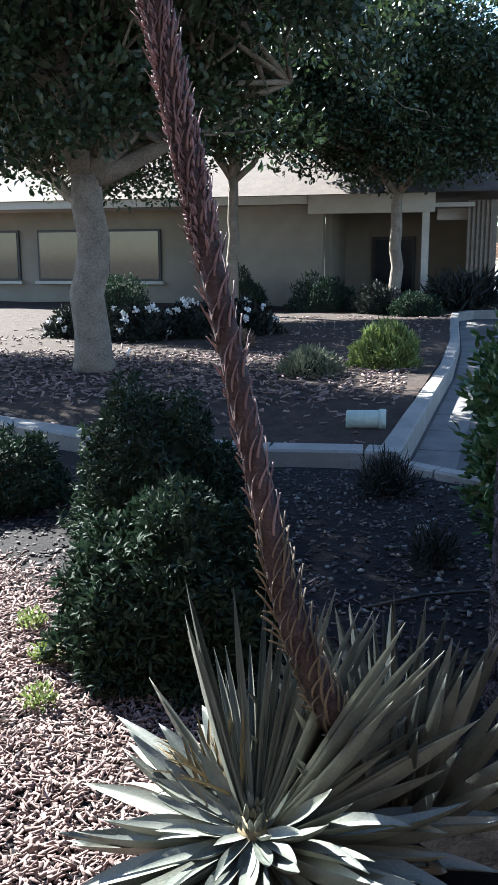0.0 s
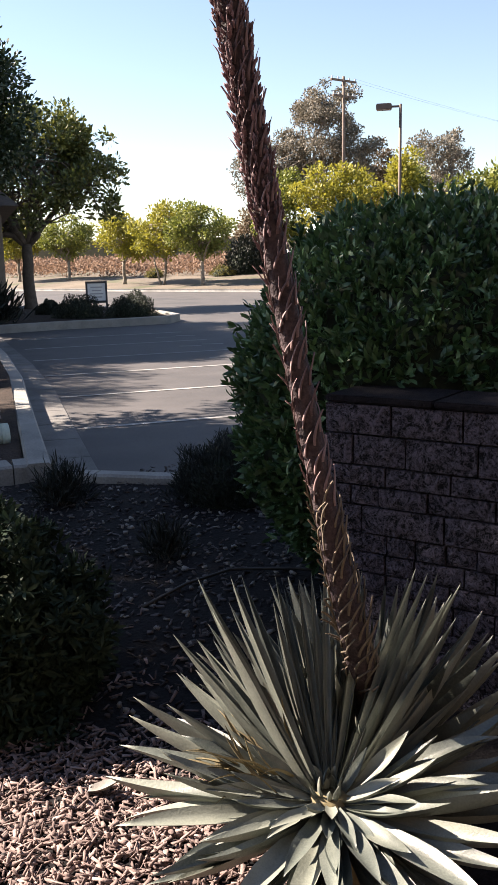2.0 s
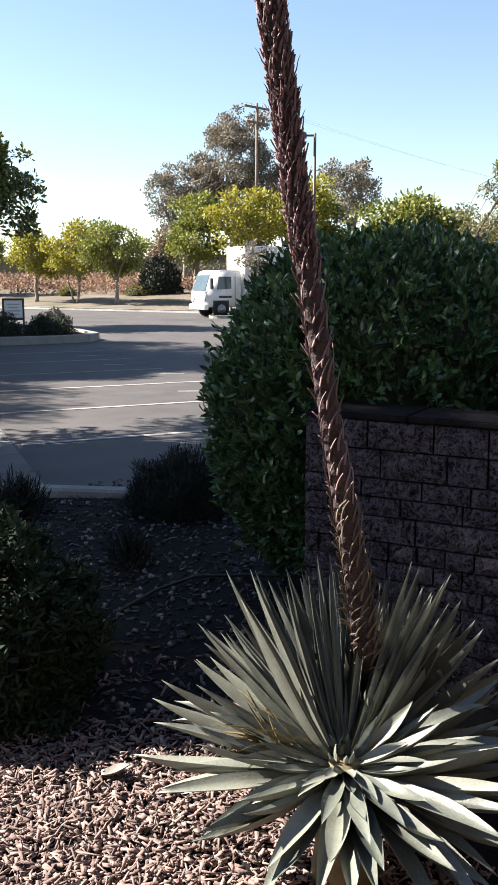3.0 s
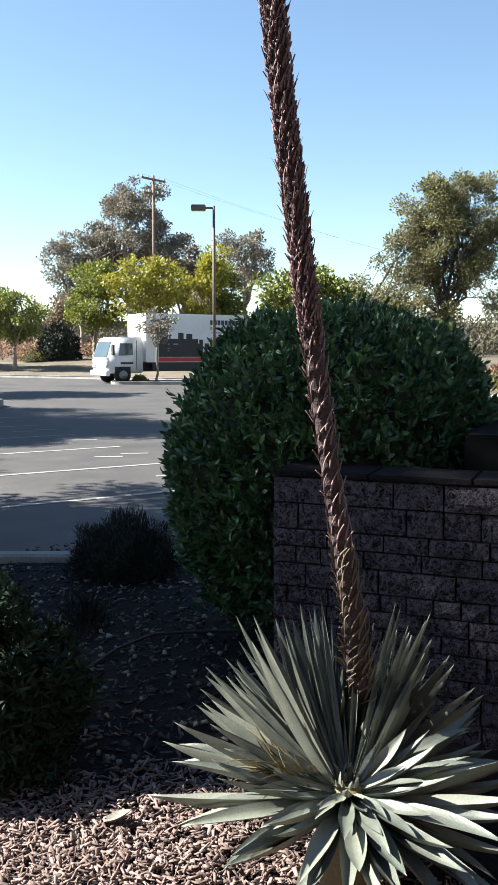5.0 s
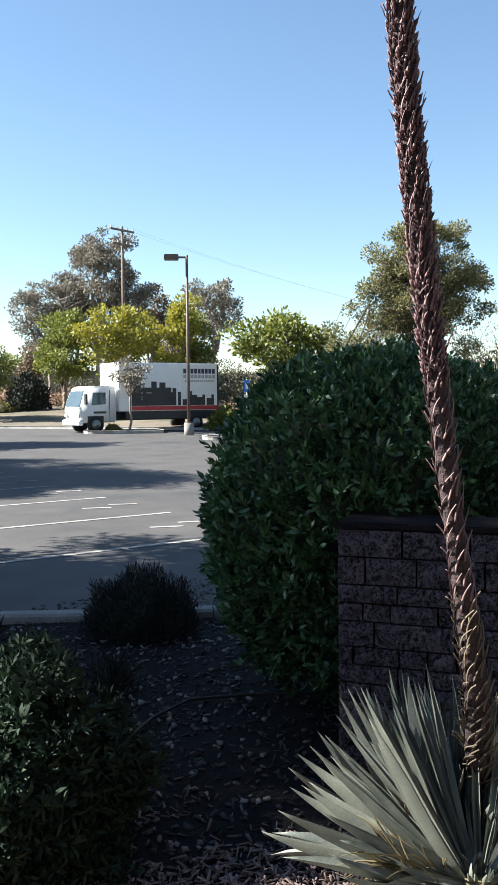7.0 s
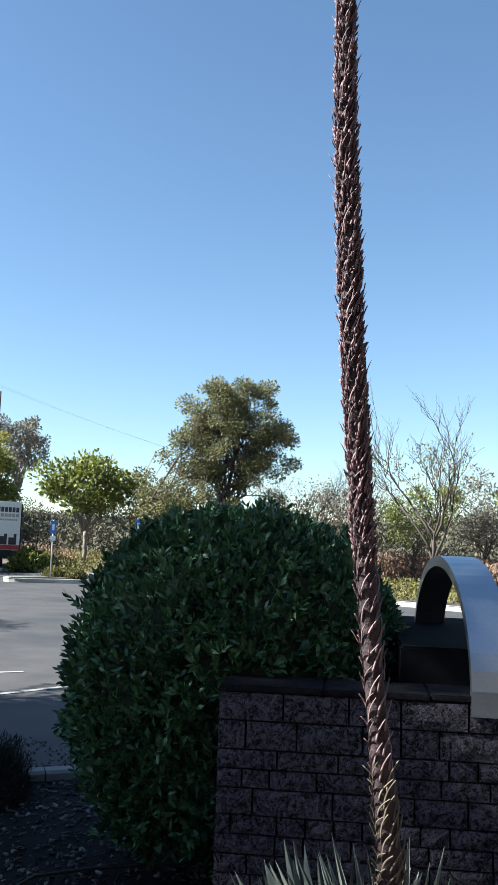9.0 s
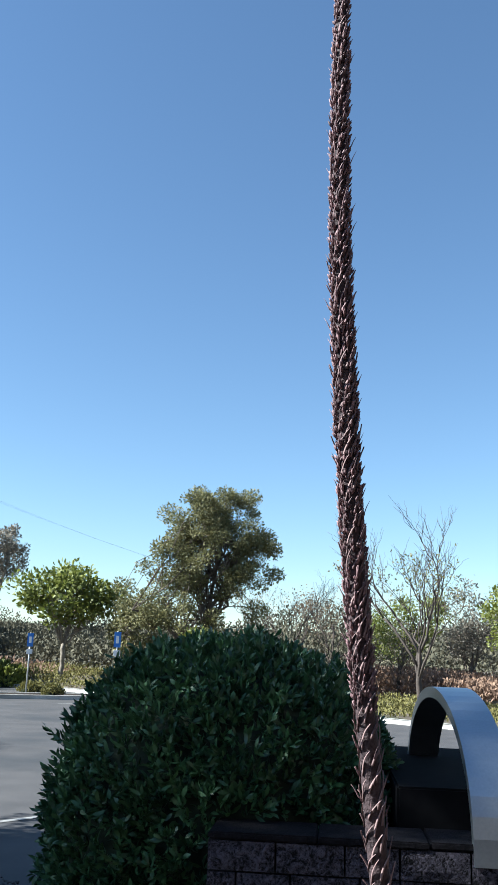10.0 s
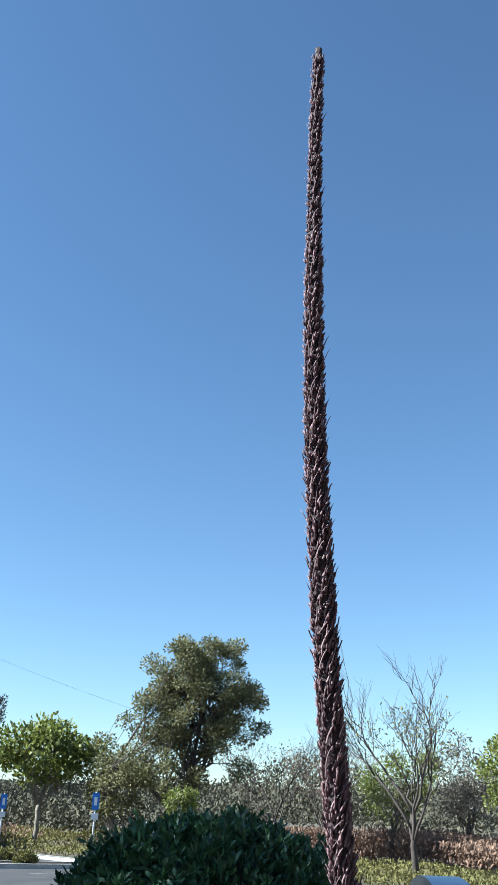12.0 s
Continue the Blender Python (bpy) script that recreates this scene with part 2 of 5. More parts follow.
def tube_arrays(path, radii, sides=8):
    """A tapered tube along a path: verts, tris."""
    path = np.asarray(path, float)
    tang = np.gradient(path, axis=0)
    tang /= np.linalg.norm(tang, axis=1)[:, None]
    ref = np.array([0.0, 0.0, 1.0]) if abs(tang[0][2]) < 0.9 else np.array([1.0, 0.0, 0.0])
    u = np.cross(tang, ref)
    u /= np.linalg.norm(u, axis=1)[:, None]
    w = np.cross(tang, u)
    a = np.linspace(0, 2 * np.pi, sides, endpoint=False)
    ring = path[:, None] + np.asarray(radii)[:, None, None] * (np.cos(a)[None, :, None] * u[:, None] + np.sin(a)[None, :, None] * w[:, None])
    verts = np.concatenate([ring.reshape(-1, 3), path[:1], path[-1:]])
    i, j = np.meshgrid(np.arange(len(path) - 1), np.arange(sides), indexing="ij")
    p, q = i * sides + j, i * sides + (j + 1) % sides
    tris = np.concatenate([np.stack([p, q, q + sides], -1).reshape(-1, 3), np.stack([p, q + sides, p + sides], -1).reshape(-1, 3)])
    k, n = np.arange(sides), len(path) * sides
    caps = np.concatenate([np.stack([k * 0 + n, (k + 1) % sides, k], -1), np.stack([k * 0 + n + 1, n - sides + k, n - sides + (k + 1) % sides], -1)])
    return verts, np.concatenate([tris, caps])


def join_arrays(pieces):
    verts, tris, off = [], [], 0
    for v, t in pieces:
        verts.append(v), tris.append(t + off)
        off += len(v)
    return np.concatenate(verts), np.concatenate(tris)


def smooth_mesh(me):
    me.polygons.foreach_set("use_smooth", [True] * len(me.polygons))
    return me


def tube(name, path, radii, material, sides=8):
    return smooth_mesh(mesh_arrays(name, *tube_arrays(path, radii, sides), material))


def leaves_arrays(points, ways, length, width, rng, fold=0.25, spread=0.35):
    """Folded pointed leaves: each four triangles. ways: the way each leaf points."""
    n = len(points)
    d = ways + rng.normal(0, spread, (n, 3))
    d /= np.linalg.norm(d, axis=1)[:, None]
    side = np.cross(d, rng.normal(0, 1, (n, 3)))
    side /= np.linalg.norm(side, axis=1)[:, None]
    up = np.cross(side, d)
    ln = (length * rng.uniform(0.65, 1.2, n))[:, None]
    wd = (width * rng.uniform(0.75, 1.15, n))[:, None]
    def at(s, w, h):
        return points + d * ln * s + side * wd * w + up * (ln * h)
    verts = np.stack([at(0, 0, 0), at(0.35, 0.42, fold * 0.5), at(0.70, 0.44, fold * 0.4), at(1, 0, -0.08), at(0.70, -0.44, fold * 0.4), at(0.35, -0.42, fold * 0.5)], 1).reshape(-1, 3)
    o = (np.arange(n) * 6)[:, None]
    tris = np.concatenate([o + np.array([k]) for k in ([0, 1, 5], [1, 2, 5], [2, 4, 5], [2, 3, 4])])
    return verts, tris


def unit(n, rng):
    v = rng.normal(0, 1, (n, 3))
    return v / np.linalg.norm(v, axis=1)[:, None]


ANG = radians(10.5)                    # the parking lot's turn to the right
def uv(u, v, z=0.0):
    return Vector((u * math.cos(ANG) + v * math.sin(ANG), -u * math.sin(ANG) + v * math.cos(ANG), z))


def lot_z(x, y):
    """The lot rises gently away from the bed."""
    return -0.10 + 0.0075 * max(0.0, x * 0.64 + y * 0.77 - 7.0)


def verge_z(x, y):
    """The verge climbs in a low bank behind the far kerb."""
    u, v = x * math.cos(ANG) - y * math.sin(ANG), x * math.sin(ANG) + y * math.cos(ANG)
    d = (u - 21.7) * 0.827 + (v - 36.9) * 0.562 if v > 36.9 else 0.0
    return lot_z(x, y) + 0.12 + 0.07 * max(0.0, min(12.0, d))


def polar(az, dist, z=None, eye=(-2.2, 0.2)):
    """A place at a bearing and distance from the end of the walk, on the lot or on the verge."""
    x, y = eye[0] + dist * math.sin(radians(az)), eye[1] + dist * math.cos(radians(az))
    u, v = x * math.cos(ANG) - y * math.sin(ANG), x * math.sin(ANG) + y * math.cos(ANG)
    far_side = u > 21.7 or (v > 36.9 and (u - 21.7) * 0.827 + (v - 36.9) * 0.562 > 0.2)
    return Vector((x, y, (verge_z if far_side else lot_z)(x, y) if z is None else z))


# ---- ground ----
def sheet(name, outline, material, zf, label, step=None, lift=0.0, kind="structure", category="ground"):
    bm = bmesh.new()
    f = bm.faces.new([bm.verts.new((x, y, 0)) for x, y in outline])
    if step:
        for axis in (0, 1):
            lo, hi = min(p[axis] for p in outline), max(p[axis] for p in outline)
            k = lo + step
            while k < hi:
                no = (1, 0, 0) if axis == 0 else (0, 1, 0)
                bmesh.ops.bisect_plane(bm, geom=bm.verts[:] + bm.edges[:] + bm.faces[:], plane_co=(k * (axis == 0), k * (axis == 1), 0), plane_no=no)
                k += step
    bmesh.ops.triangulate(bm, faces=bm.faces[:])
    for v in bm.verts:
        v.co.z = zf(v.co.x, v.co.y) + lift
    ob = new(name, bm_mesh(name, bm, material, True))
    return tagged(ob, label, category, kind=kind)


sheet("ground", [(-900, -900), (1500, -900), (1500, 1500), (-900, 1500)], M_GRASS, lambda x, y: -0.26 + 0.0075 * max(0.0, min(120.0, x * 0.64 + y * 0.77 - 7.0)), "dry brown open ground round the car park", step=60)


def bed_z(x, y):
    return 0.015 * noise.noise((x * 1.3, y * 1.3, 0.3)) + 0.008 * noise.noise((x * 5, y * 5, 1.3))


BED = [(-9.0, -6.0), (7.0, -6.0), (7.0, 2.45), (3.2, 5.05), (1.5, 6.28), (0.95, 6.75), (0.55, 7.1), (-0.4, 7.12), (-1.9, 7.42), (-2.7, 7.9), (-4.5, 9.0), (-9.0, 11.6)]
sheet("ground", BED, M_SOIL, bed_z, "soil of the planting bed, coloured near black for its shade", step=0.18)
lot = [uv(-0.9, 5.2), uv(3.0, 3.8), uv(9.0, -4.0), uv(21.5, -12.0), uv(21.5, 37.0), uv(17.5, 42.8), uv(14.3, 47.4), uv(10.1, 53.4), uv(4.4, 62.0), uv(-12, 87.0), uv(-12, 34.0), uv(-0.9, 30.0)]
sheet("road", [p[:2] for p in lot], M_ASPHALT, lot_z, "grey weathered asphalt car park", step=3.0, category="asphalt")


def kerb(name, path, width, height, material, label, below=0.3, zf=None, round_top=0.02, category="kerb"):
    """A kerb swept along a path; width to the path's left."""
    pts = [Vector((p[0], p[1])) for p in path]
    bm = bmesh.new()
    rings = []
    for i, p in enumerate(pts):
        a, b = pts[max(0, i - 1)], pts[min(len(pts) - 1, i + 1)]
        if 0 < i < len(pts) - 1:
            n1, n2 = (p - a).normalized(), (b - p).normalized()
            n = Vector((-(n1 + n2).y, (n1 + n2).x)).normalized()
            n /= max(0.4, n.dot(Vector((-n1.y, n1.x))))
        else:
            t = (b - a).normalized()
            n = Vector((-t.y, t.x))
        q = p + n * width
        z = zf(p.x, p.y) if zf else 0.0
        prof = [(p, z - below), (p, z + height - round_top), (p + n * round_top, z + height), (q - n * round_top, z + height), (q, z + height - round_top), (q, z - below)]
        rings.append([bm.verts.new((c.x, c.y, h)) for c, h in prof])
    for r, s in zip(rings, rings[1:]):
        for k in range(5):
            bm.faces.new((r[k], s[k], s[k + 1], r[k + 1]))
    for r in (rings[0], rings[-1]):
        bm.faces.new(r)
    return tagged(new(name, bm_mesh(name, bm, material)), label, category, kind="structure")


# low concrete edge between bed and lot, in cast lengths
edge = [(0.62, 7.07), (0.95, 6.78), (1.5, 6.30), (2.3, 5.70), (3.2, 5.08), (4.6, 4.10), (6.9, 2.5)]
for a, b in zip(edge, edge[1:]):
    a, b = Vector(a), Vector(b)
    t = (b - a).normalized() * 0.006
    kerb("kerb", [a + t, b - t], 0.16, 0.07, M_CONCRETE, "low grey concrete kerb edging the planting bed")

# raised planter beside the building
inner = [(-9.0, 11.8), (-4.5, 9.15), (-2.7, 8.05), (-1.9, 7.55), (-0.4, 7.25), (0.42, 7.22)]
side = [uv(-0.60, 7.15), uv(-0.53, 10.2), uv(-0.45, 13.2), uv(-0.50, 16.9), uv(-0.72, 21.5), uv(-0.80, 24.0), uv(-0.45, 24.9), uv(1.3, 25.4), uv(3.2, 25.6), uv(4.6, 25.9), uv(5.1, 26.8), uv(5.0, 29.0), uv(3.5, 34.0)]
for a, b in zip(inner, inner[1:]):
    a, b = Vector(a), Vector(b)
    t = (b - a).normalized() * 0.005
    kerb("kerb", [a + t, b - t], 0.30, 0.12, M_CONCRETE, "wide grey concrete planter kerb")
kerb("kerb", [(0.425, 7.22), (0.70, 7.17)] , 0.30, 0.12, M_CONCRETE, "grey concrete planter kerb corner")
kerb("kerb", [p[:2] for p in side], 0.20, 0.13, M_CONCRETE, "pale concrete kerb along the parking stalls", zf=lambda x, y: lot_z(x, y) + 0.10)
gut = [uv(-0.58, 7.35), uv(-0.51, 10.2), uv(-0.43, 13.2), uv(-0.48, 16.9), uv(-0.70, 21.5), uv(-0.78, 23.9)]
for a, b in zip(gut, gut[1:]):
    n = 3
    for k in range(n):
        p, q = a.lerp(b, k / n), a.lerp(b, (k + 1) / n)
        t = (q - p).normalized() * 0.008
        o = uv(0.42, 0)
        kerb("gutter", [(p + t + o)[:2], (q - t + o)[:2]], 0.40, 0.012, M_GUTTER, "flat concrete gutter beside the asphalt", zf=lot_z, round_top=0.004, category="gutter")


def planter_z(x, y):
    d = min(1.0, max(0.0, (y - 7.6) / 4.0))
    return 0.03 + 0.16 * d + 0.05 * noise.noise((x * 0.5, y * 0.5, 4.0)) + 0.012 * noise.noise((x * 4, y * 4, 2.0))


PLANTER = [(-14.0, 15.0), (-9.0, 12.1), (-4.45, 9.42), (-2.6, 8.3), (-1.85, 7.84), (-0.4, 7.54), tuple(uv(-0.81, 7.42)[:2])] + [tuple((p - uv(0.19, 0))[:2]) for p in side[1:]] + [tuple(uv(-6.0, 40.0)[:2]), (-16.0, 38.0)]
sheet("ground", PLANTER, M_MULCH, planter_z, "brown mulch of the raised planter", step=0.5)

# painted stall lines and arrows on the asphalt
def stripe(u0, v0, u1, v1, w=0.10):
    a, b = uv(u0, v0), uv(u1, v1)
    t = (b - a).normalized()
    n = Vector((-t.y, t.x, 0)) * w / 2
    k = max(1, int((b - a).length / 1.5))
    vs, fs = [], []
    for i in range(k + 1):
        c = a.lerp(b, i / k)
        for s in (1, -1):
            p = c + n * s
            vs.append((p.x, p.y, lot_z(p.x, p.y) + 0.006))
        if i:
            fs.append((2 * i - 2, 2 * i - 1, 2 * i + 1, 2 * i))
    ob = new("parking_line", mesh_from("parking_line", vs, fs, M_PAINT_WHITE))
    tagged(ob, "worn white painted stall line on asphalt", "road marking", "parking lines", "structure")


for k in range(6):
    stripe(0.0, 9.85 + 2.52 * k, 4.15, 9.95 + 2.53 * k)
for k in range(5):
    for u, v in ((3.2, 11.25), (3.75, 11.45)):
        stripe(u, v + 2.52 * k, u + 0.45, v + 2.52 * k - 0.16, 0.10)
for k in range(6):
    stripe(16.2, 22.0 + 2.7 * k, 21.0, 22.0 + 2.7 * k)

far = [uv(21.5, -12), uv(21.5, 0), uv(21.5, 12), uv(21.5, 24), uv(21.5, 36.8), uv(17.5, 42.8), uv(14.3, 47.4), uv(10.1, 53.4), uv(4.4, 62.0), uv(-12, 87.0)]
for a, b in zip(far, far[1:]):
    kerb("kerb", [b[:2], a[:2]], -0.16, 0.15, M_KERB_PALE, "pale concrete kerb on the far side of the lot", zf=lot_z)


verge = [uv(21.68, -12), uv(60, -12), uv(60, 140), uv(-12, 140), uv(-12, 87.3), uv(4.5, 62.2), uv(10.2, 53.55), uv(14.4, 47.55), uv(17.6, 42.95), uv(21.68, 36.95)]
sheet("verge", [p[:2] for p in verge], M_GRASS, verge_z, "sparse dry verge beyond the car park", step=6.0, category="verge")


# ---- retaining wall of split-face block ----
WC, WD, WN = Vector((0.693, 2.977, 0)), Vector((0.470, -0.883, 0)), Vector((0.883, 0.470, 0))
WALL_M = Matrix(((WD.x, WN.x, 0, WC.x), (WD.y, WN.y, 0, WC.y), (0, 0, 1, 0), (0, 0, 0, 1)))   # x along, y into, z up
WALL_L = 3.0
wall = empty("wall_block", WALL_M, "low retaining wall of rough split-face grey block", "wall", kind="structure")
part("core", box("core", 0.02, WALL_L, 0.035, 0.30, -0.2, 1.146, M_MORTAR), wall, "dark recessed joints")

# ---- hedge ----
def superdome(n, half, rng, power=2.8):
    """Points on a rounded box standing on z = 0, with outward normals."""
    d = unit(n * 2, rng)
    d = d[d[:, 2] > -0.75][:n]
    k = (np.abs(d / 1.0) ** power).sum(1) ** (-1 / power)
    p = d * k[:, None]
    nm = np.sign(p) * np.abs(p) ** (power - 1) / np.array(half)
    nm /= np.linalg.norm(nm, axis=1)[:, None]
    return p * np.array(half), nm


def hull_mesh(name, half, centre, material, scale=0.93, power=2.8, amp=0.04):
    bm = bmesh.new()
    bmesh.ops.create_icosphere(bm, subdivisions=4, radius=1.0)
    for v in bm.verts:
        d = v.co.normalized()
        k = sum(abs(c) ** power for c in d) ** (-1 / power)
        s = scale + amp * noise.noise(d * 4)
        v.co = Vector((d.x * k * half[0] * s, d.y * k * half[1] * s, d.z * k * half[2] * s)) + Vector(centre)
    return bm_mesh(name, bm, material, True)


HEDGE_HALF, HEDGE_C = (0.97, 1.28, 1.02), (-0.08, 1.46, 0.98)
hedge = empty("hedge", WALL_M, "large clipped dark green broadleaf hedge behind the block wall", "hedge")
part("hedge_inside", hull_mesh("hedge_inside", HEDGE_HALF, HEDGE_C, M_INNER_SHADE, 0.90, 2.25), hedge, "smooth dark hull standing for the shade between the leaves")
rng = np.random.default_rng(3)
pts, nms = superdome(7600, HEDGE_HALF, rng, 2.25)
lump = np.array([noise.noise(Vector(p) * 3.2) for p in pts])
lump2 = np.array([noise.noise(Vector(p) * 9.0) for p in pts])
pts = pts * (1 + 0.05 * lump + 0.035 * lump2 + rng.normal(0, 0.028, len(pts)))[:, None] + np.array(HEDGE_C)
keep = (pts[:, 2] > 0.08) & ~((pts[:, 1] < 0.33) & (pts[:, 0] > 0) & (pts[:, 2] < 1.2))
ways = nms * 0.55 + np.array([0, 0, 0.55])
sprig = ways[keep] + rng.normal(0, 0.30, ways[keep].shape)
sprig /= np.linalg.norm(sprig, axis=1)[:, None]
reach = rng.uniform(0.02, 0.055, len(sprig)) + 0.05 * (rng.random(len(sprig)) < 0.06)
pk, wk = np.repeat(pts[keep] - nms[keep] * 0.085, 7, 0), np.repeat(sprig, 7, 0)
along = np.tile(np.linspace(0.0, 1.0, 7), len(sprig))
pk = pk + wk * (np.repeat(reach, 7) * along)[:, None] + rng.normal(0, 0.004, pk.shape)
lv = leaves_arrays(pk, wk * (0.35 + 0.75 * along)[:, None] + unit(len(pk), rng) * 0.62, 0.060, 0.021, rng, 0.15, 0.10)
part("foliage", mesh_arrays("foliage", *lv, M_HEDGE), hedge)


# ---- small shrubs ----
def shrub(name, at, radius, height, count, leaf, width, leafmat, label, category="shrub", seed=1, upright=0.5, lumps=0.15, inside=M_INNER_SHADE, stems=14, inner=0.6, group="", core=True, whorl=0):
    r = np.random.default_rng(seed)
    ob = empty(name, Matrix.Translation(at), label, category, group)
    d = unit(count, r)
    d[:, 2] = np.abs(d[:, 2])
    rad = r.uniform(inner, 1.0, count) ** 0.6
    lump = np.array([noise.noise(Vector(v) * 2.5 + Vector((seed, 0, 0))) for v in d])
    p = d * np.array([radius, radius, height]) * (rad * (1 + lumps * 2 * lump))[:, None]
    p[:, 2] = np.maximum(p[:, 2], 0.02)
    w = d * (1 - upright) + np.array([0, 0, upright])
    if whorl:
        p, w = np.repeat(p, whorl, 0), np.repeat(w, whorl, 0) * 0.55 + unit(count * whorl, r) * 0.9
    lv = leaves_arrays(p, w, leaf, width, r, 0.2, 0.2 if whorl else 0.35)
    part("foliage", mesh_arrays("foliage", *lv, leafmat), ob)
    pieces = []
    for k in range(stems):
        a = r.uniform(0, 2 * math.pi)
        e = np.array([math.cos(a) * radius * 0.7, math.sin(a) * radius * 0.7, height * r.uniform(0.4, 0.8)])
        s = np.linspace(0, 1, 5)[:, None]
        pieces.append(tube_arrays(e * s * np.array([1, 1, 1]) + np.array([0, 0, -0.03]), np.linspace(0.012, 0.004, 5) * max(0.5, radius), 5))
    part("stems", mesh_arrays("stems", *join_arrays(pieces), M_BARK_DARK), ob)
    # A dark hull gives the shade behind the leaves.
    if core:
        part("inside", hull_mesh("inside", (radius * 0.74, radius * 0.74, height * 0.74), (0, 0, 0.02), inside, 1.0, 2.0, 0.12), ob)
    return ob


shrub("shrub", (-0.58, 3.50, 0.0), 0.51, 0.68, 2300, 0.062, 0.016, M_SHRUB, "dense dark grey-green shrub with whorled leaves in the bed", seed=5, upright=0.35, lumps=0.16, whorl=10)
shrub("shrub", (-0.98, 5.35, 0.0), 0.55, 0.86, 2000, 0.065, 0.016, M_SHRUB, "dark grey-green shrub before the planter kerb", seed=6, upright=0.35, lumps=0.2, whorl=10)
shrub("shrub", (-2.2, 5.9, 0.0), 0.45, 0.5, 900, 0.065, 0.016, M_SHRUB, "low grey-green shrub near the planter kerb", seed=7, upright=0.35, lumps=0.2, whorl=10)
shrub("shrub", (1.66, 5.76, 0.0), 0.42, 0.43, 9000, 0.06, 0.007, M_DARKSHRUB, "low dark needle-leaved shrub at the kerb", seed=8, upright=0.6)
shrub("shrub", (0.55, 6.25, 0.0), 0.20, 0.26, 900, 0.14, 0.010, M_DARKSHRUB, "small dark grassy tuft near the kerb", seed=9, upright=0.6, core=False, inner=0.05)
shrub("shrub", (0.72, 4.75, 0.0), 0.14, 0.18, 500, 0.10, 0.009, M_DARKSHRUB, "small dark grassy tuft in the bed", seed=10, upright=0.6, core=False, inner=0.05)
shrub("shrub", (0.95, 12.6, 0.13), 0.47, 0.62, 4600, 0.13, 0.022, M_SAGE, "bright green sunlit rounded shrub in mulch", seed=11, upright=0.6)
shrub("shrub", (-0.1, 11.7, 0.13), 0.42, 0.36, 1800, 0.12, 0.016, M_GREYSHRUB, "low grey-green sprawling shrub in mulch", seed=12, upright=0.5)
for k, (x, y) in enumerate(((-1.12, 3.35), (-1.02, 2.95), (-1.3, 3.7))):
    shrub("weed", (x, y, 0.01), 0.07, 0.09, 130, 0.035, 0.012, M_SAGE, "small bright green weed in the mulch", "weed", seed=14 + k, core=False, inner=0.1, stems=3)
shrub("shrub", (-1.5, 15.4, 0.15), 0.35, 0.3, 1200, 0.12, 0.014, M_BRUSH, "small rust-brown dry grass clump", seed=13, upright=0.6)


# ---- agave ----
def agave_leaf(name, length, width, bend, droop, material, thick=0.012, channel=0.35, nseg=10):
    """A pointed leaf along +x that bends up by bend and droops at the tip, channelled, with thickness."""
    bm = bmesh.new()
    rings = []
    x, z, a = 0.0, 0.0, 0.0
    for i in range(nseg + 1):
        s = i / nseg
        w = width * (0.60 + 0.40 * math.sin(math.pi * s / 1.1)) if s < 0.55 else width * (1 - ((s - 0.55) / 0.45) ** 1.55)
        w = max(w, 0.0012)
        th = thick * (1 - 0.85 * s) * min(1, w / (0.4 * width))
        a = bend * s - droop * s * s
        up, along = Vector((-math.sin(a), 0, math.cos(a))), Vector((math.cos(a), 0, math.sin(a)))
        c = Vector((x, 0, z))
        ch = channel * w * 0.5
        row = []
        for y, h in ((-0.5, ch), (-0.25, ch * 0.3), (0, 0), (0.25, ch * 0.3), (0.5, ch), (0.22, -th), (0, -th * 1.4), (-0.22, -th)):
            row.append(bm.verts.new(c + Vector((0, y * w, 0)) + up * h))
        rings.append(row)
        x, z = x + along.x * length / nseg, z + along.z * length / nseg
    for r, s in zip(rings, rings[1:]):
        for k in range(8):
            bm.faces.new((r[k], r[(k + 1) % 8], s[(k + 1) % 8], s[k]))
        for k in (0, 4):
            bm.edges.get((r[k], s[k])).smooth = False
    bm.faces.new(rings[0][::-1])
    bm.faces.new(rings[-1])
    return bm_mesh(name, bm, material, True)


BROAD = [agave_leaf("leaf", 1.0, 0.128, b, d, M_AGAVE, 0.018, c) for b, d, c in ((0.30, 0.30, 0.60), (0.20, 0.45, 0.45), (0.45, 0.75, 0.80), (0.15, -0.40, 0.70), (0.35, -0.10, 0.90))]
NARROW = [agave_leaf("leaf", 1.0, 0.08, b, d, M_AGAVE, 0.016, 1.7) for b, d in ((0.45, 0.05), (0.20, -0.15), (0.60, 0.30))]
SHORT = [agave_leaf("leaf", 1.0, 0.36, b, d, M_AGAVE, 0.04, 0.6) for b, d in ((0.5, -0.3), (0.7, 0.1), (0.3, 0.9))]
LEAVES, YOUNG = NARROW, NARROW
DRY = [agave_leaf("leaf", 1.0, w, b, d, M_AGAVE_DRY, 0.012, 0.8) for w, b, d in ((0.05, 0.4, 0.9), (0.04, -0.3, 0.5), (0.06, 0.8, 0.2))]


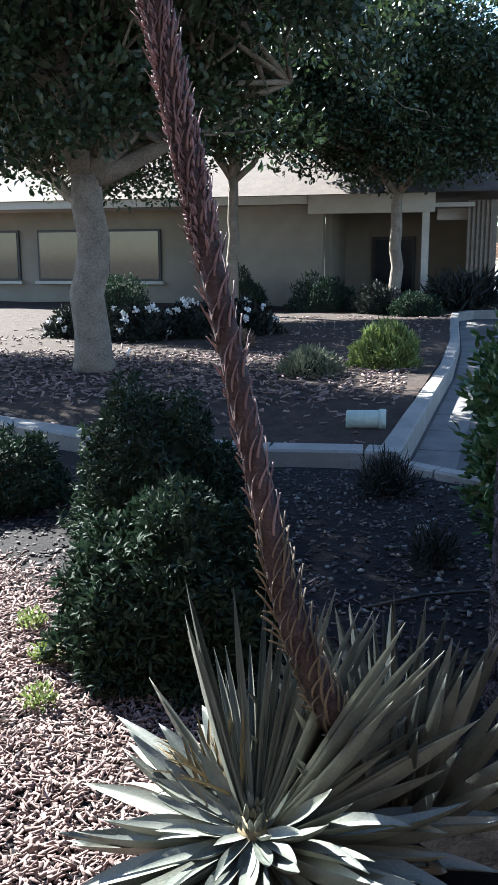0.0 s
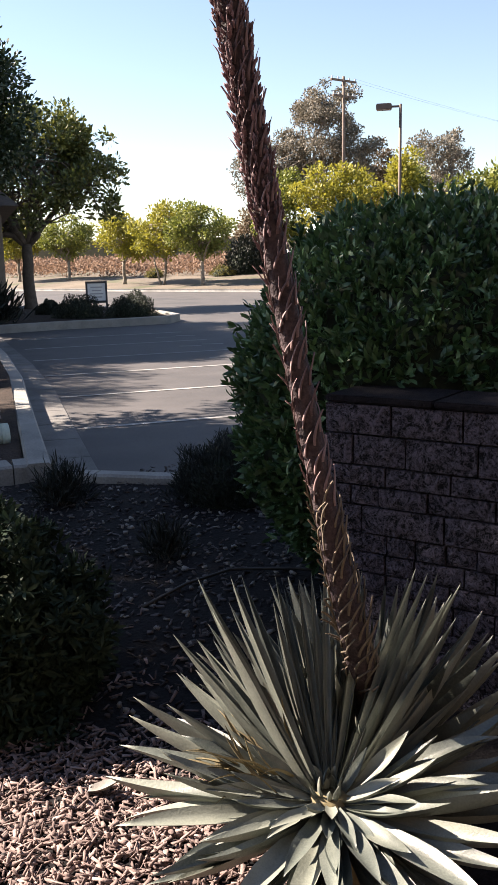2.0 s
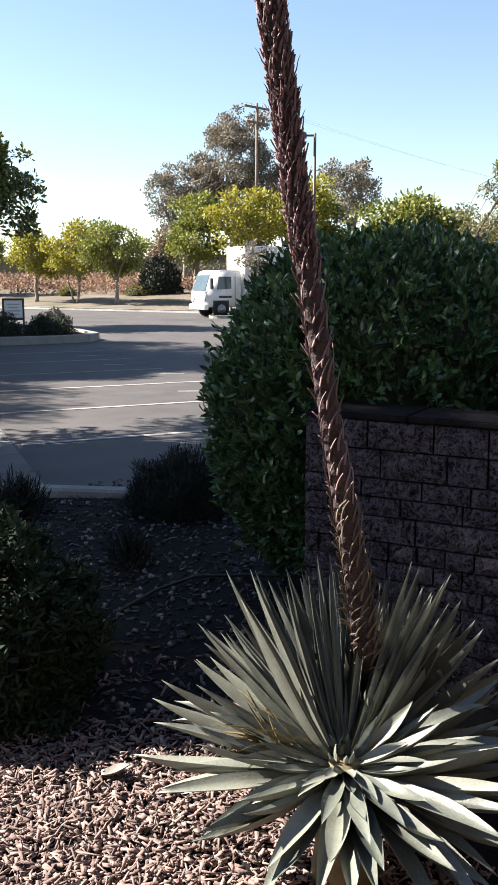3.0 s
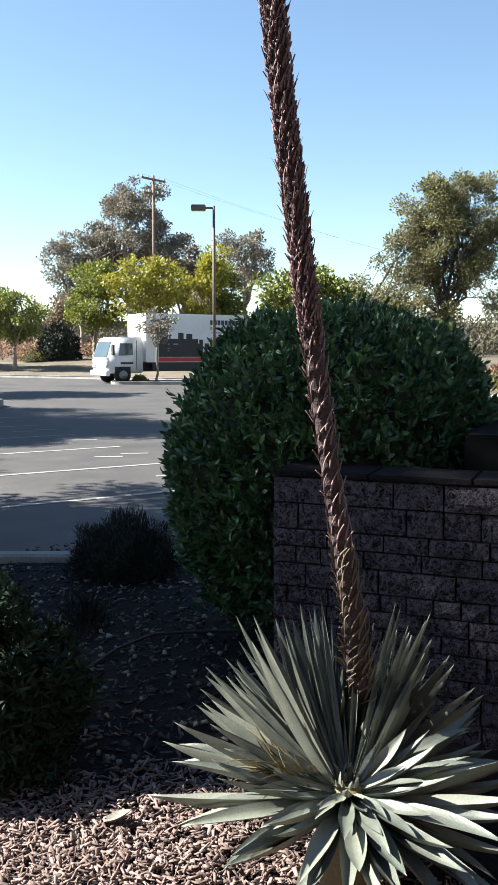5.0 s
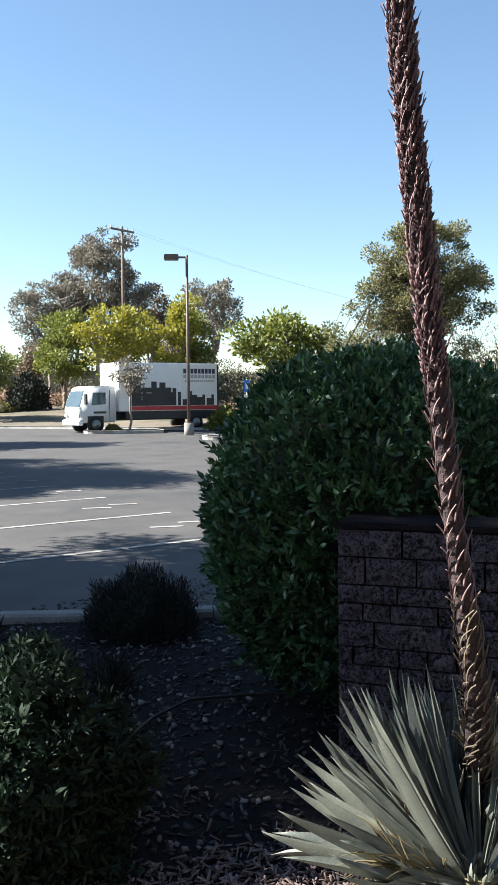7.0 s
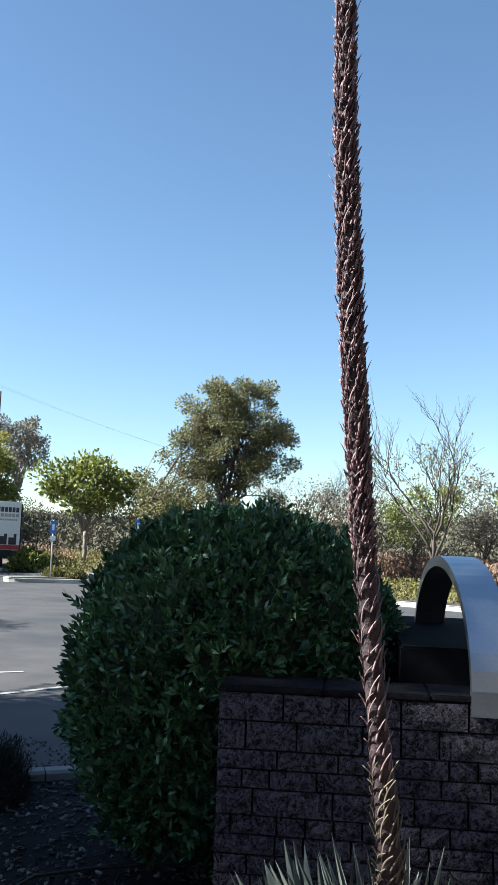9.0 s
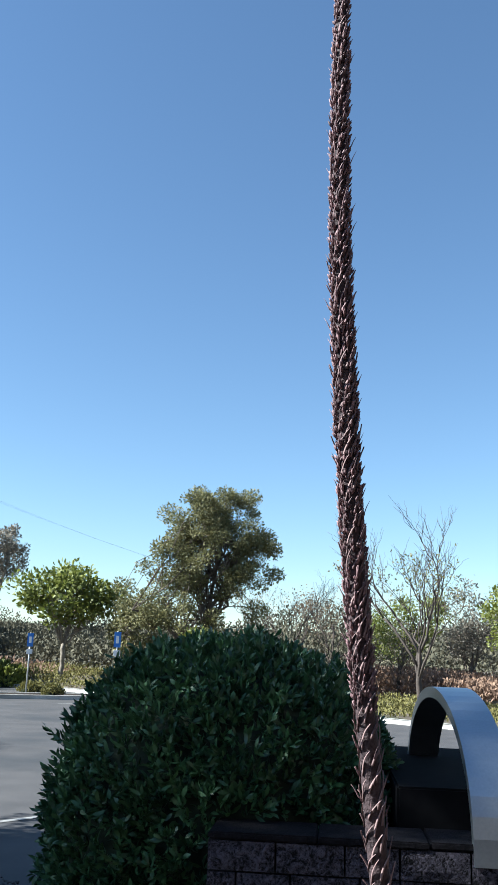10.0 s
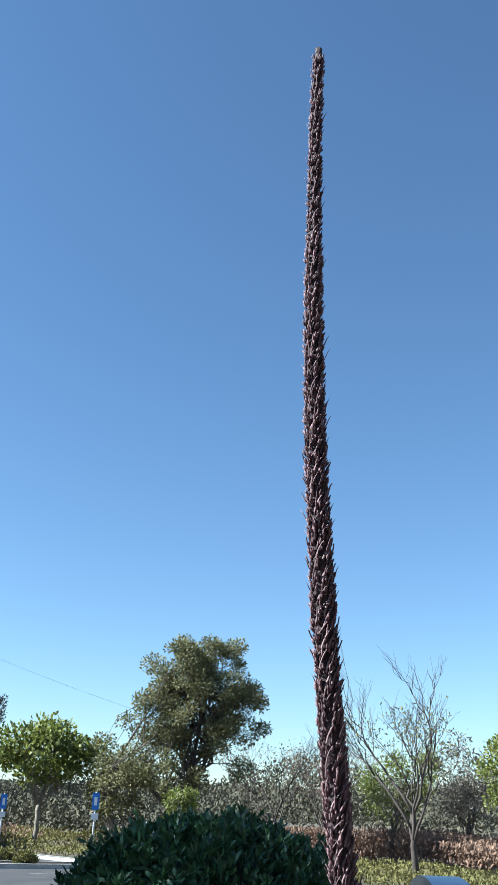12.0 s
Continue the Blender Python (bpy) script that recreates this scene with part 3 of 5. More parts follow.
def open_rosette(ob, count, reach, rng):
    """An open rosette: a small dark heart, flat broad leaves towards the sun, upright narrow ones towards the wall."""
    for k in range(count):
        s = k / (count - 1)
        az = k * 2.39996 + rng.normal(0, 0.10)
        back = math.cos(az) * 0.25 + math.sin(az) * 0.97
        b, up = max(0.0, back), max(0.0, (math.cos(az) * 0.88 + math.sin(az) * 0.30 + 0.35) / 1.28)
        el = -13 + 26 * s ** 1.1 + (8 + 36 * s) * max(b * 0.9, up) ** 0.8 + rng.normal(0, 5)
        grow = min(1.0, 0.12 + 1.30 * max(0.0, 1.0 - s) ** 0.95)
        ln = (reach + 0.17 * b - 0.07 * max(0.0, -math.cos(az))) * grow * rng.uniform(0.86, 1.10)
        if s > 0.88:
            pool, wd, el, ln = SHORT, 0.9, el + 40, ln * 0.48
        elif math.cos(az) * 0.5 + math.sin(az) * 0.87 > 0.25 and s > 0.2:
            pool, wd = NARROW, 0.42 / (0.45 + 0.55 * grow)
        else:
            pool, wd = BROAD, 1.0 / (0.42 + 0.58 * grow)
        off = 0.060 * (1 - s) + 0.022
        z0 = -0.06 + 0.045 * s
        while True:
            m = Matrix.Rotation(az, 4, "Z") @ Matrix.Translation((off, 0, z0)) @ Matrix.Rotation(-radians(el), 4, "Y") @ Matrix.Rotation(rng.normal(0, 0.22), 4, "X") @ Matrix.Diagonal((ln, ln * wd * rng.uniform(0.90, 1.1), ln, 1))
            if ((ob.matrix_world @ m) @ Vector((1, 0, 0))).z > 0.03:
                break
            el += 5
        part("leaf", pool[int(rng.integers(0, len(pool)))], ob, at=m)


def rosette(ob, tilt, count, reach, low, high, rng, meshes, young, z0=0.0, skip=None, width=1.0, power=0.8):
    """Leaves at the golden angle, the oldest low and long, the youngest upright in the heart."""
    for k in range(count):
        s = k / (count - 1)
        az = k * 2.39996 + rng.normal(0, 0.10)
        el = low + (high - low) * s ** power + rng.normal(0, 4)
        ln = reach * (1.0 - 0.50 * max(0, s - 0.65) / 0.35) * rng.uniform(0.9, 1.1)
        if s > 0.93:
            ln *= 0.45
        me = (young if s > 0.62 else meshes)[int(rng.integers(0, len(young if s > 0.62 else meshes)))]
        off = 0.045 * (1 - s) + 0.01
        m = tilt @ Matrix.Rotation(az, 4, "Z") @ Matrix.Translation((off, 0, z0 + 0.07 * s)) @ Matrix.Rotation(-radians(el), 4, "Y") @ Matrix.Rotation(rng.normal(0, 0.18), 4, "X") @ Matrix.Diagonal((ln, ln * width * rng.uniform(0.9, 1.1), ln, 1))
        tip = (ob.matrix_world @ m) @ Vector((1, 0, 0))
        if tip.z < 0.02:
            m = tilt @ Matrix.Rotation(az, 4, "Z") @ Matrix.Translation((off, 0, z0 + 0.07 * s)) @ Matrix.Rotation(-radians(el + 14), 4, "Y") @ Matrix.Diagonal((ln, ln * width, ln, 1))
        if skip and skip(tip):
            continue
        part("leaf", me, ob, at=m)


rng = np.random.default_rng(21)
agave = empty("agave", Matrix.Translation((-0.078, 1.768, 0.385)), "large grey-green agave rosette with flat sunlit pointed leaves", "agave")
part("stem", bm_mesh("stem", (lambda b: (bmesh.ops.create_cone(b, cap_ends=True, segments=14, radius1=0.10, radius2=0.05, depth=0.42, matrix=Matrix.Translation((0, 0, -0.22))), b)[1])(bmesh.new()), M_AGAVE_DRY, True), agave, "short stem of dead leaf bases")
open_rosette(agave, 156, 0.48, rng)
for k in range(34):
    a = 1.10 + (k - 16.5) * 0.072 + rng.normal(0, 0.06)
    m = Matrix.Rotation(a, 4, "Z") @ Matrix.Translation((0.05, 0, -0.02)) @ Matrix.Rotation(-radians(rng.uniform(26, 54)), 4, "Y") @ Matrix.Diagonal((rng.uniform(0.44, 0.64), 0.27, 0.40, 1))
    part("leaf", NARROW[k % 3], agave, at=m)
for k in range(40):
    m = Matrix.Translation((-0.10 + rng.normal(0, 0.03), 0.11 + rng.normal(0, 0.03), 0.0)) @ Matrix.Rotation(2.3 + rng.normal(0, 0.6), 4, "Z") @ Matrix.Rotation(-radians(rng.uniform(4, 50)), 4, "Y") @ Matrix.Diagonal((*(rng.uniform(0.10, 0.24),) * 3, 1))
    part("dry_leaf", DRY[k % 3], agave, "dry yellow-brown leaf", m)
second = empty("agave", Matrix.Translation((0.30, 2.14, 0.12)), "flowering agave rosette with upright narrow grey leaves beside the wall", "agave")
part("stem", bm_mesh("stem", (lambda b: (bmesh.ops.create_cone(b, cap_ends=True, segments=14, radius1=0.10, radius2=0.05, depth=0.24, matrix=Matrix.Translation((0, 0, -0.06))), b)[1])(bmesh.new()), M_AGAVE_DRY, True), second, "short stem of dead leaf bases")
rosette(second, Matrix.Identity(4), 90, 0.58, 26, 80, rng, LEAVES, YOUNG, width=0.55)


# ---- flower stalk ----
def stalk_at(z):
    s = (z - 2.2) / 2
    k = min(1.0, max(0.0, (z - 1.6) / 1.4))
    j = min(1.0, max(0.0, (0.90 - z) / 0.50)) ** 1.2
    return Vector((0.0431 * s * s - 0.3882 * s - 0.2694 - 0.010 * k + 0.08 * j, -0.0858 * s * s - 0.0698 * s + 1.8255 + 0.016 * k + 0.13 * j, z))


def stalk_r(z):
    if z < 1.2:
        return 0.044 - 0.016 * (z - 0.3) / 0.9
    if z < 2.6:
        return 0.028
    return max(0.009, 0.028 - 0.017 * (z - 2.6) / 1.69)


TIP_Z = 4.29
stalk = empty("agave_stalk", Matrix.Translation(stalk_at(0.35)), "tall leaning reddish agave flower stalk wrapped in pale curled bracts", "flower stalk")
base = stalk.matrix_world.translation
zs = np.linspace(0.14, TIP_Z, 60)
part("stem", tube("stem", [stalk_at(z) - base for z in zs], [stalk_r(z) for z in zs], M_STEM, 14), stalk)


def bract(name, material, tall, wrap, wide, hook, seg=7):
    """A thin scale wrapped round a stem of radius 1: it climbs by tall, turns by wrap and its tip hooks outward."""
    bm = bmesh.new()
    rows = []
    for i in range(seg + 1):
        s = i / seg
        w = wide * (1 - s) ** 0.8 * (0.55 + 0.9 * min(1, s * 3) * 0.5) + 0.012
        r = 1.0 + 0.05 + hook * s ** 2.2
        a = wrap * s ** 1.5
        row = []
        for da, dr in ((-w, -0.02), (0, 0.05), (w, 0.09), (w * 0.6, -0.05), (-w * 0.6, -0.06)):
            row.append(bm.verts.new(((r + dr) * math.cos(a + da), (r + dr) * math.sin(a + da), tall * s)))
        rows.append(row)
    for r, s in zip(rows, rows[1:]):
        for k in range(5):
            bm.faces.new((r[k], r[(k + 1) % 5], s[(k + 1) % 5], s[k]))
    bm.faces.new(rows[0][::-1])
    bm.faces.new(rows[-1])
    return bm_mesh(name, bm, material, True)


BRACTS = [bract("bract", M_BRACT, t, w, d, h) for t, w, d, h in ((2.4, 0.95, 0.150, 0.28), (2.9, 1.1, 0.130, 0.42), (2.1, 1.3, 0.160, 0.22), (2.6, 0.9, 0.140, 0.60))]
PALE = [bract("bract", M_BRACT_PALE, t, w, d, h) for t, w, d, h in ((2.6, 1.0, 0.11, 0.45), (2.2, 1.3, 0.10, 0.30), (3.1, 0.8, 0.12, 0.85), (1.9, 1.1, 0.13, 0.60))]
rng = np.random.default_rng(31)
z, k = 0.50, 0
bud_pieces = []
while z < TIP_Z - 0.03:
    c, r = stalk_at(z), stalk_r(z)
    axis = (stalk_at(z + 0.02) - c).normalized()
    a = k * 2.39996 + rng.normal(0, 0.1)
    low = z < 1.10
    ln = r * rng.uniform(0.9, 1.15) / (1.0 if z < 3.4 else 1.05)
    m = Matrix.Translation(c - base) @ axis.to_track_quat("Z", "Y").to_matrix().to_4x4() @ Matrix.Rotation(a, 4, "Z") @ Matrix.Diagonal((r * 1.0, r * 1.0, ln, 1))
    if k < 300:
        part("bract", (PALE if low else BRACTS)[k % 4], stalk, at=m)
    else:
        me = BRACTS[k % 4]
        co = np.empty(len(me.vertices) * 3)
        me.vertices.foreach_get("co", co)
        co = co.reshape(-1, 3)
        mm = np.array(m)
        me.calc_loop_triangles()
        tr = np.empty(len(me.loop_triangles) * 3, dtype=np.int64)
        me.loop_triangles.foreach_get("vertices", tr)
        bud_pieces.append((co @ mm[:3, :3].T + mm[:3, 3], tr.reshape(-1, 3)))
    # small buds and thin spikes between the bracts on the upper part
    turn = axis.to_track_quat("Z", "Y").to_matrix()
    if z > 1.75:
        for j in range(8):
            rr = rng.uniform(0.0030, 0.0058) * (1.0 if z < 3.6 else 0.8)
            a2, dz = a + 0.4 + j * 0.79, rng.uniform(-0.01, 0.01)
            out = turn @ Vector((math.cos(a2), math.sin(a2), 0))
            p = stalk_at(z + dz) - base + out * (r + rr * 0.2)
            q = p + out * rr * rng.uniform(1.2, 2.6) + axis * rr * rng.uniform(2.6, 4.2)
            bud_pieces.append(tube_arrays([p, (np.array(p) * 0.4 + np.array(q) * 0.6), q], [rr * 0.45, rr * 0.72, rr * 0.18], 5))
    if z > 1.45 and k % 2 == 0:
        a2 = a + 1.9
        out, way = turn @ Vector((math.cos(a2), math.sin(a2), 0)), turn @ Vector((math.cos(a2 + 0.7), math.sin(a2 + 0.7), 0))
        p = np.array(stalk_at(z) - base + out * r)
        ls = rng.uniform(0.028, 0.055) * (1.0 if z < 3.3 else 0.65)
        o, w, x = np.array(out), np.array(way), np.array(axis)
        bud_pieces.append(tube_arrays([p, p + o * ls * 0.26 + x * ls * 0.40, p + (o * 0.30 + w * 0.12) * ls + x * ls * 0.75, p + (o * 0.42 + w * 0.20) * ls + x * ls * 1.05], [0.0024, 0.0019, 0.0013, 0.0004], 4))
    z += 0.0062 if low else 0.0088 if z < 1.8 else 0.0072
    k += 1
buds = part("bud_cover", mesh_arrays("bud_cover", *join_arrays(bud_pieces), M_BUD), stalk, "crowded small reddish buds and scales")
buds["kind"] = "stuff"

# ---- monument sign with its metal arch ----
sign = empty("monument_sign", WALL_M, "dark monument sign under a brushed aluminium arch on the wall", "sign")
part("sign_body", box("sign_body", 0.80, 2.4, 0.45, 2.5, -0.1, 1.33, M_BLACKPANEL, 0.01), sign, "matt black sign body")
bm = bmesh.new()
rows = []
for i in range(29):
    a = math.pi * i / 28
    for_r = []
    cy, hy, z0, rise = 1.02, 1.04, 1.10, 0.66
    for dr, xx in ((0, 1.07), (0, 1.25), (-0.055, 1.25), (-0.055, 1.07)):
        p = Vector((xx - 0.05 * (1 - math.cos(a)), cy - (hy + dr) * math.cos(a), z0 + (rise + dr) * math.sin(a) ** 0.85))
        for_r.append(bm.verts.new(p))
    rows.append(for_r)
for r, s in zip(rows, rows[1:]):
    for k in range(4):
        bm.faces.new((r[k], s[k], s[(k + 1) % 4], r[(k + 1) % 4]))
bm.faces.new(rows[0]), bm.faces.new(rows[-1][::-1])
part("arch", bm_mesh("arch", bm, M_ALU), sign, "curved brushed aluminium arch band")


# ---- trees ----
def limb(a, b, rng, sag=0.0, wob=0.08, n=6):
    s = np.linspace(0, 1, n)[:, None]
    ln = np.linalg.norm(b - a)
    p = a + (b - a) * s + rng.normal(0, wob * ln * 0.5, (n, 3)) * np.sin(np.pi * s)
    p[:, 2] -= sag * ln * np.sin(np.pi * s[:, 0])
    return p


def tree(at, height, trunk_h, trunk_r, crown, leafmat, bark, label, seed, leaf=0.16, width=0.07, count=5000, clumps=40, clump_r=0.55, limbs=7, lean=(0, 0), droop=0.0, trunks=1, category="tree", group="", fill=1.0):
    """crown: list of (dx, dy, z, rx, rz) lobes. Leaves sit in clumps scattered through the lobes."""
    r = np.random.default_rng(seed)
    ob = empty("tree", Matrix.Translation(at), label, category, group)
    wood, ends = [], []
    lobes = np.array(crown, float)
    wts = lobes[:, 3] ** 2 * lobes[:, 4]
    for t in range(trunks):
        a = 2 * math.pi * t / max(1, trunks) + 0.6
        foot = np.array([math.cos(a) * 0.12 * (trunks > 1), math.sin(a) * 0.12 * (trunks > 1), -0.15])
        fork = np.array([lean[0] + math.cos(a) * 0.5 * (trunks > 1), lean[1] + math.sin(a) * 0.5 * (trunks > 1), trunk_h])
        p = limb(foot, fork, r, 0, 0.03, 8)
        rad = trunk_r * np.linspace(1.0, 0.78, 8)
        rad[0] *= 1.35
        rad[1] *= 1.06
        wood.append(tube_arrays(p, rad, 12))
        ends.append(fork)
    main = []
    for k in range(limbs):
        lo = lobes[k % len(lobes)]
        e = np.array([lo[0], lo[1], lo[2]]) + unit(1, r)[0] * np.array([lo[3], lo[3], lo[4]]) * 0.55
        f = ends[k % len(ends)]
        p = limb(f - np.array([0, 0, 0.1]), e, r, -0.05, 0.10, 7)
        wood.append(tube_arrays(p, np.linspace(trunk_r * 0.55, trunk_r * 0.10, 7), 7))
        main.append(p)
    cl = []
    while len(cl) < clumps:
        lo = lobes[r.choice(len(lobes), p=wts / wts.sum())]
        d = unit(1, r)[0] * r.uniform(0.35, 1.0) ** 0.5
        q = np.array([lo[0], lo[1], lo[2]]) + d * np.array([lo[3], lo[3], lo[4]])
        if q[2] > trunk_h * 0.55:
            cl.append(q)
    cl = np.array(cl)
    for q in cl:
        p0 = main[int(r.integers(0, len(main)))]
        f = p0[int(r.integers(2, len(p0)))]
        p = limb(f, q, r, -0.04, 0.12, 5)
        wood.append(tube_arrays(p, np.linspace(trunk_r * 0.16, 0.006, 5), 5))
    part("trunk", smooth_mesh(mesh_arrays("trunk", *join_arrays(wood), bark)), ob)
    if count:
        sizes = clump_r * r.uniform(0.55, 1.25, len(cl))
        idx = r.choice(len(cl), count, p=sizes ** 2 / (sizes ** 2).sum())
        d = unit(count, r) * (r.uniform(0, 1, count) ** (0.45))[:, None]
        p = cl[idx] + d * sizes[idx][:, None] * np.array([1.0, 1.0, 0.72])
        w = d * 0.8 + np.array([0, 0, 0.25 - droop])
        part("crown", mesh_arrays("crown", *leaves_arrays(p, w, leaf, width, r, 0.2, 0.5), leafmat), ob)
    return ob


def winter_tree(at, trunk_h, trunk_r, reach, leafmat, bark, label, seed, count=500, leaf=0.11, low=0.5):
    """A leafless tree: limbs that fork upward four times, with a few leaves left low in the crown."""
    r = np.random.default_rng(seed)
    ob = empty("tree", Matrix.Translation(at), label, "tree")
    wood, tips = [], []

    def grow(p, d, ln, rad, level):
        e = p + d * ln
        path = limb(p, e, r, -0.06, 0.10, 5)
        wood.append(tube_arrays(path, np.linspace(rad, rad * 0.62, 5), 7 if level < 2 else 4))
        tips.append((e, level))
        if level == 4:
            return
        for k in range((6, 3, 4, 4)[level]):
            side = unit(1, r)[0]
            side[2] *= 0.4
            way = d * 0.9 + side * (0.85 if level == 0 else 0.62) + np.array([0, 0, 0.28])
            start = e if k == 0 else path[int(r.integers(2, 5))]
            grow(start, way / np.linalg.norm(way), ln * r.uniform(0.55, 0.85) if level else reach * r.uniform(0.32, 0.46), rad * (0.50 if level else 0.42), level + 1)

    grow(np.array([0.0, 0.0, -0.15]), np.array([0.0, 0.03, 1.0]), trunk_h, trunk_r, 0)
    part("trunk", smooth_mesh(mesh_arrays("trunk", *join_arrays(wood), bark)), ob)
    spots = np.array([e for e, level in tips if level > 1])
    order = np.argsort(spots[:, 2])[:max(4, int(len(spots) * low))]
    p = spots[r.choice(order, count)] + r.normal(0, 0.22, (count, 3))
    part("crown", mesh_arrays("crown", *leaves_arrays(p, unit(count, r), leaf, leaf * 0.45, r, 0.2, 0.5), leafmat), ob)
    return ob


# the big tree in the planter, its high lobes shaped to shade bed and wall
BIG = dict(leafmat=M_FICUS, bark=M_BARK, leaf=0.15, width=0.07, count=76000, clumps=300, clump_r=0.74, limbs=11)
tree((-3.15, 12.1, 0.1), 9, 2.7, 0.27, [(0.4, 0.3, 5.8, 3.2, 2.6), (1.9, 0.4, 4.3, 1.9, 1.3), (-1.0, 0, 4.9, 2.0, 1.8), (0.2, 0.2, 3.7, 1.8, 1.0), (0.6, -0.5, 7.95, 2.5, 2.0), (2.7, 1.0, 5.2, 1.9, 1.5), (-2.0, -0.7, 8.68, 2.3, 2.2), (-1.2, -0.9, 8.35, 1.9, 1.8), (0.3, 0.0, 9.15, 2.2, 1.5), (2.0, 0.6, 7.2, 2.0, 1.8)], label="large dark green broadleaf tree with a stout grey trunk", seed=41, **BIG)
tree((1.95, 24.5, 0.1), 10, 3.3, 0.18, [(0.0, 0, 5.9, 3.0, 2.3), (1.4, 0, 4.9, 2.0, 1.3), (-1.6, 0, 5.2, 2.2, 1.4), (-2.8, 0.3, 6.6, 2.0, 1.7), (-3.2, -0.5, 5.4, 2.2, 1.4), (0.7, -0.7, 4.6, 1.8, 1.0), (1.0, 4.0, 6.2, 2.5, 2.2), (-1.4, 3.7, 6.8, 2.3, 2.0)], label="dark green broadleaf tree before the building", seed=43, **dict(BIG, leaf=0.17, width=0.08, clump_r=0.84))
tree((-2.4, 24.4, 0.15), 9, 3.6, 0.17, [(0, 0, 6.2, 2.9, 1.9), (2.0, 0.6, 6.2, 2.2, 1.7), (-2.0, -0.3, 5.8, 2.2, 1.7), (0.4, 0.6, 7.2, 2.2, 1.3), (0.2, 0.2, 5.2, 2.2, 1.1)], label="dark green broadleaf tree close to the building wall", seed=47, **dict(BIG, count=52000, clumps=220))
# two more trees, added so that their shade falls on the planter
for x, y, seed in ((-6.9, 15.4, 45), (-5.9, 22.6, 46)):
    tree((x, y, 0.15), 9, 2.8, 0.22, [(0, 0, 6.0, 2.9, 2.6), (1.4, 0.3, 4.3, 1.8, 1.2), (-1.5, 0.2, 4.6, 1.9, 1.3), (0.4, -0.4, 8.0, 2.2, 1.6)], label="dark green broadleaf tree added to cast shade on the planter", seed=seed, **dict(BIG, count=40000, clumps=180))
tree((8.05, 36.0, lot_z(8, 36)), 8, 2.6, 0.26, [(0.2, 0, 5.3, 2.6, 2.3), (1.0, 0, 6.9, 1.9, 1.2), (-1.9, 0.4, 4.5, 1.7, 1.3), (2.3, -0.4, 4.7, 1.6, 1.5), (2.6, 0, 6.0, 1.3, 1.2), (-1.6, 0, 6.2, 1.5, 1.2)], M_MAGNOLIA, M_BARK_DARK, "glossy green magnolia-like tree on the end island", 44, 0.24, 0.11, 15000, 130, 0.6, 9)

def far_tree(az, dist, height, crown_r, material, label, seed, base=None, count=5200, leaf=0.28, clump=0.75, trunk=None, squash=0.42, trunks=1, bark=M_BARK, lobes=None, clumps=44, droop=0.0, eye=(-2.2, 0.2)):
    p = polar(az, dist, eye=eye)
    p.z += 0.1
    base = height * 0.33 if base is None else base
    mid, half = (base + height) / 2, (height - base) / 2
    r = np.random.default_rng(seed + 900)
    if lobes is None:
        lobes = [(0, 0, mid, crown_r * 0.85, half * 0.85)]
        for k in range(4):
            a = r.uniform(0, 6.28)
            lobes.append((math.cos(a) * crown_r * 0.5, math.sin(a) * crown_r * 0.5, mid + r.uniform(-0.5, 0.45) * half, crown_r * 0.5, half * 0.5))
    return tree(p, height, base * 0.9, trunk or 0.03 * height ** 0.9, lobes, material, bark, label, seed, leaf, leaf * 0.5, count, clumps, clump, 7, droop=droop, trunks=trunks)


L_YEL, L_GRN = "yellow-green leafy tree on the far verge", "green leafy tree on the far verge"
def bank(az, d, eye=(-1.38, 0.06)):
    """Distance along a bearing at which the far kerb lies d metres behind."""
    x, y = math.sin(radians(az) - ANG), math.cos(radians(az) - ANG)
    u0, v0 = eye[0] * math.cos(ANG) - eye[1] * math.sin(ANG), eye[0] * math.sin(ANG) + eye[1] * math.cos(ANG)
    return (d - (u0 - 21.7) * 0.827 - (v0 - 36.9) * 0.562) / (x * 0.827 + y * 0.562)


for az, d, h, cr, mt, lab, seed, n in ((14.0, 5.0, 5.0, 2.3, M_YELLOW, L_YEL, 101, 1), (17.0, 6.0, 4.8, 2.2, M_GREEN, L_GRN, 102, 1), (20.4, 3.0, 4.6, 2.1, M_YELLOW, L_YEL, 104, 1),
                                       (22.8, 2.6, 5.0, 2.2, M_YELLOW, L_YEL, 105, 3), (25.3, 2.4, 5.1, 2.3, M_GREEN, L_GRN, 106, 1)):
    far_tree(az, bank(az, d), h, cr, mt, lab, seed, trunks=n, trunk=0.13 if n == 1 else 0.07, base=1.5, count=5600, leaf=0.22, clump=0.6, clumps=60, eye=(-1.38, 0.06))
far_tree(29.2, 72, 4.6, 1.6, M_EUCA_RED, "reddish-brown half-bare tree on the far verge", 107, count=1800)
far_tree(31.0, 62, 7.2, 2.1, M_GREEN, L_GRN, 108, base=1.2)
far_tree(34.0, 60, 8.0, 2.7, M_YELLOW, "tall golden-yellow tree behind the truck", 109, base=1.5, count=5000, clumps=60)
far_tree(37.4, 62, 7.4, 2.2, M_YELLOW, L_YEL, 110, base=1.5)
far_tree(39.2, 64, 6.8, 1.6, M_GREEN, L_GRN, 111, base=1.2)
far_tree(44.5, 46, 5.6, 2.2, M_GREEN, "spreading yellow-green tree beside the parking sign", 112, base=1.9, count=4200, clumps=56, trunk=0.13,
         lobes=[(0, 0, 3.9, 1.9, 1.3), (-1.3, 0.9, 4.2, 1.1, 0.8), (1.2, -1.0, 3.6, 1.2, 0.8), (0.5, 0.2, 4.9, 1.0, 0.6)])
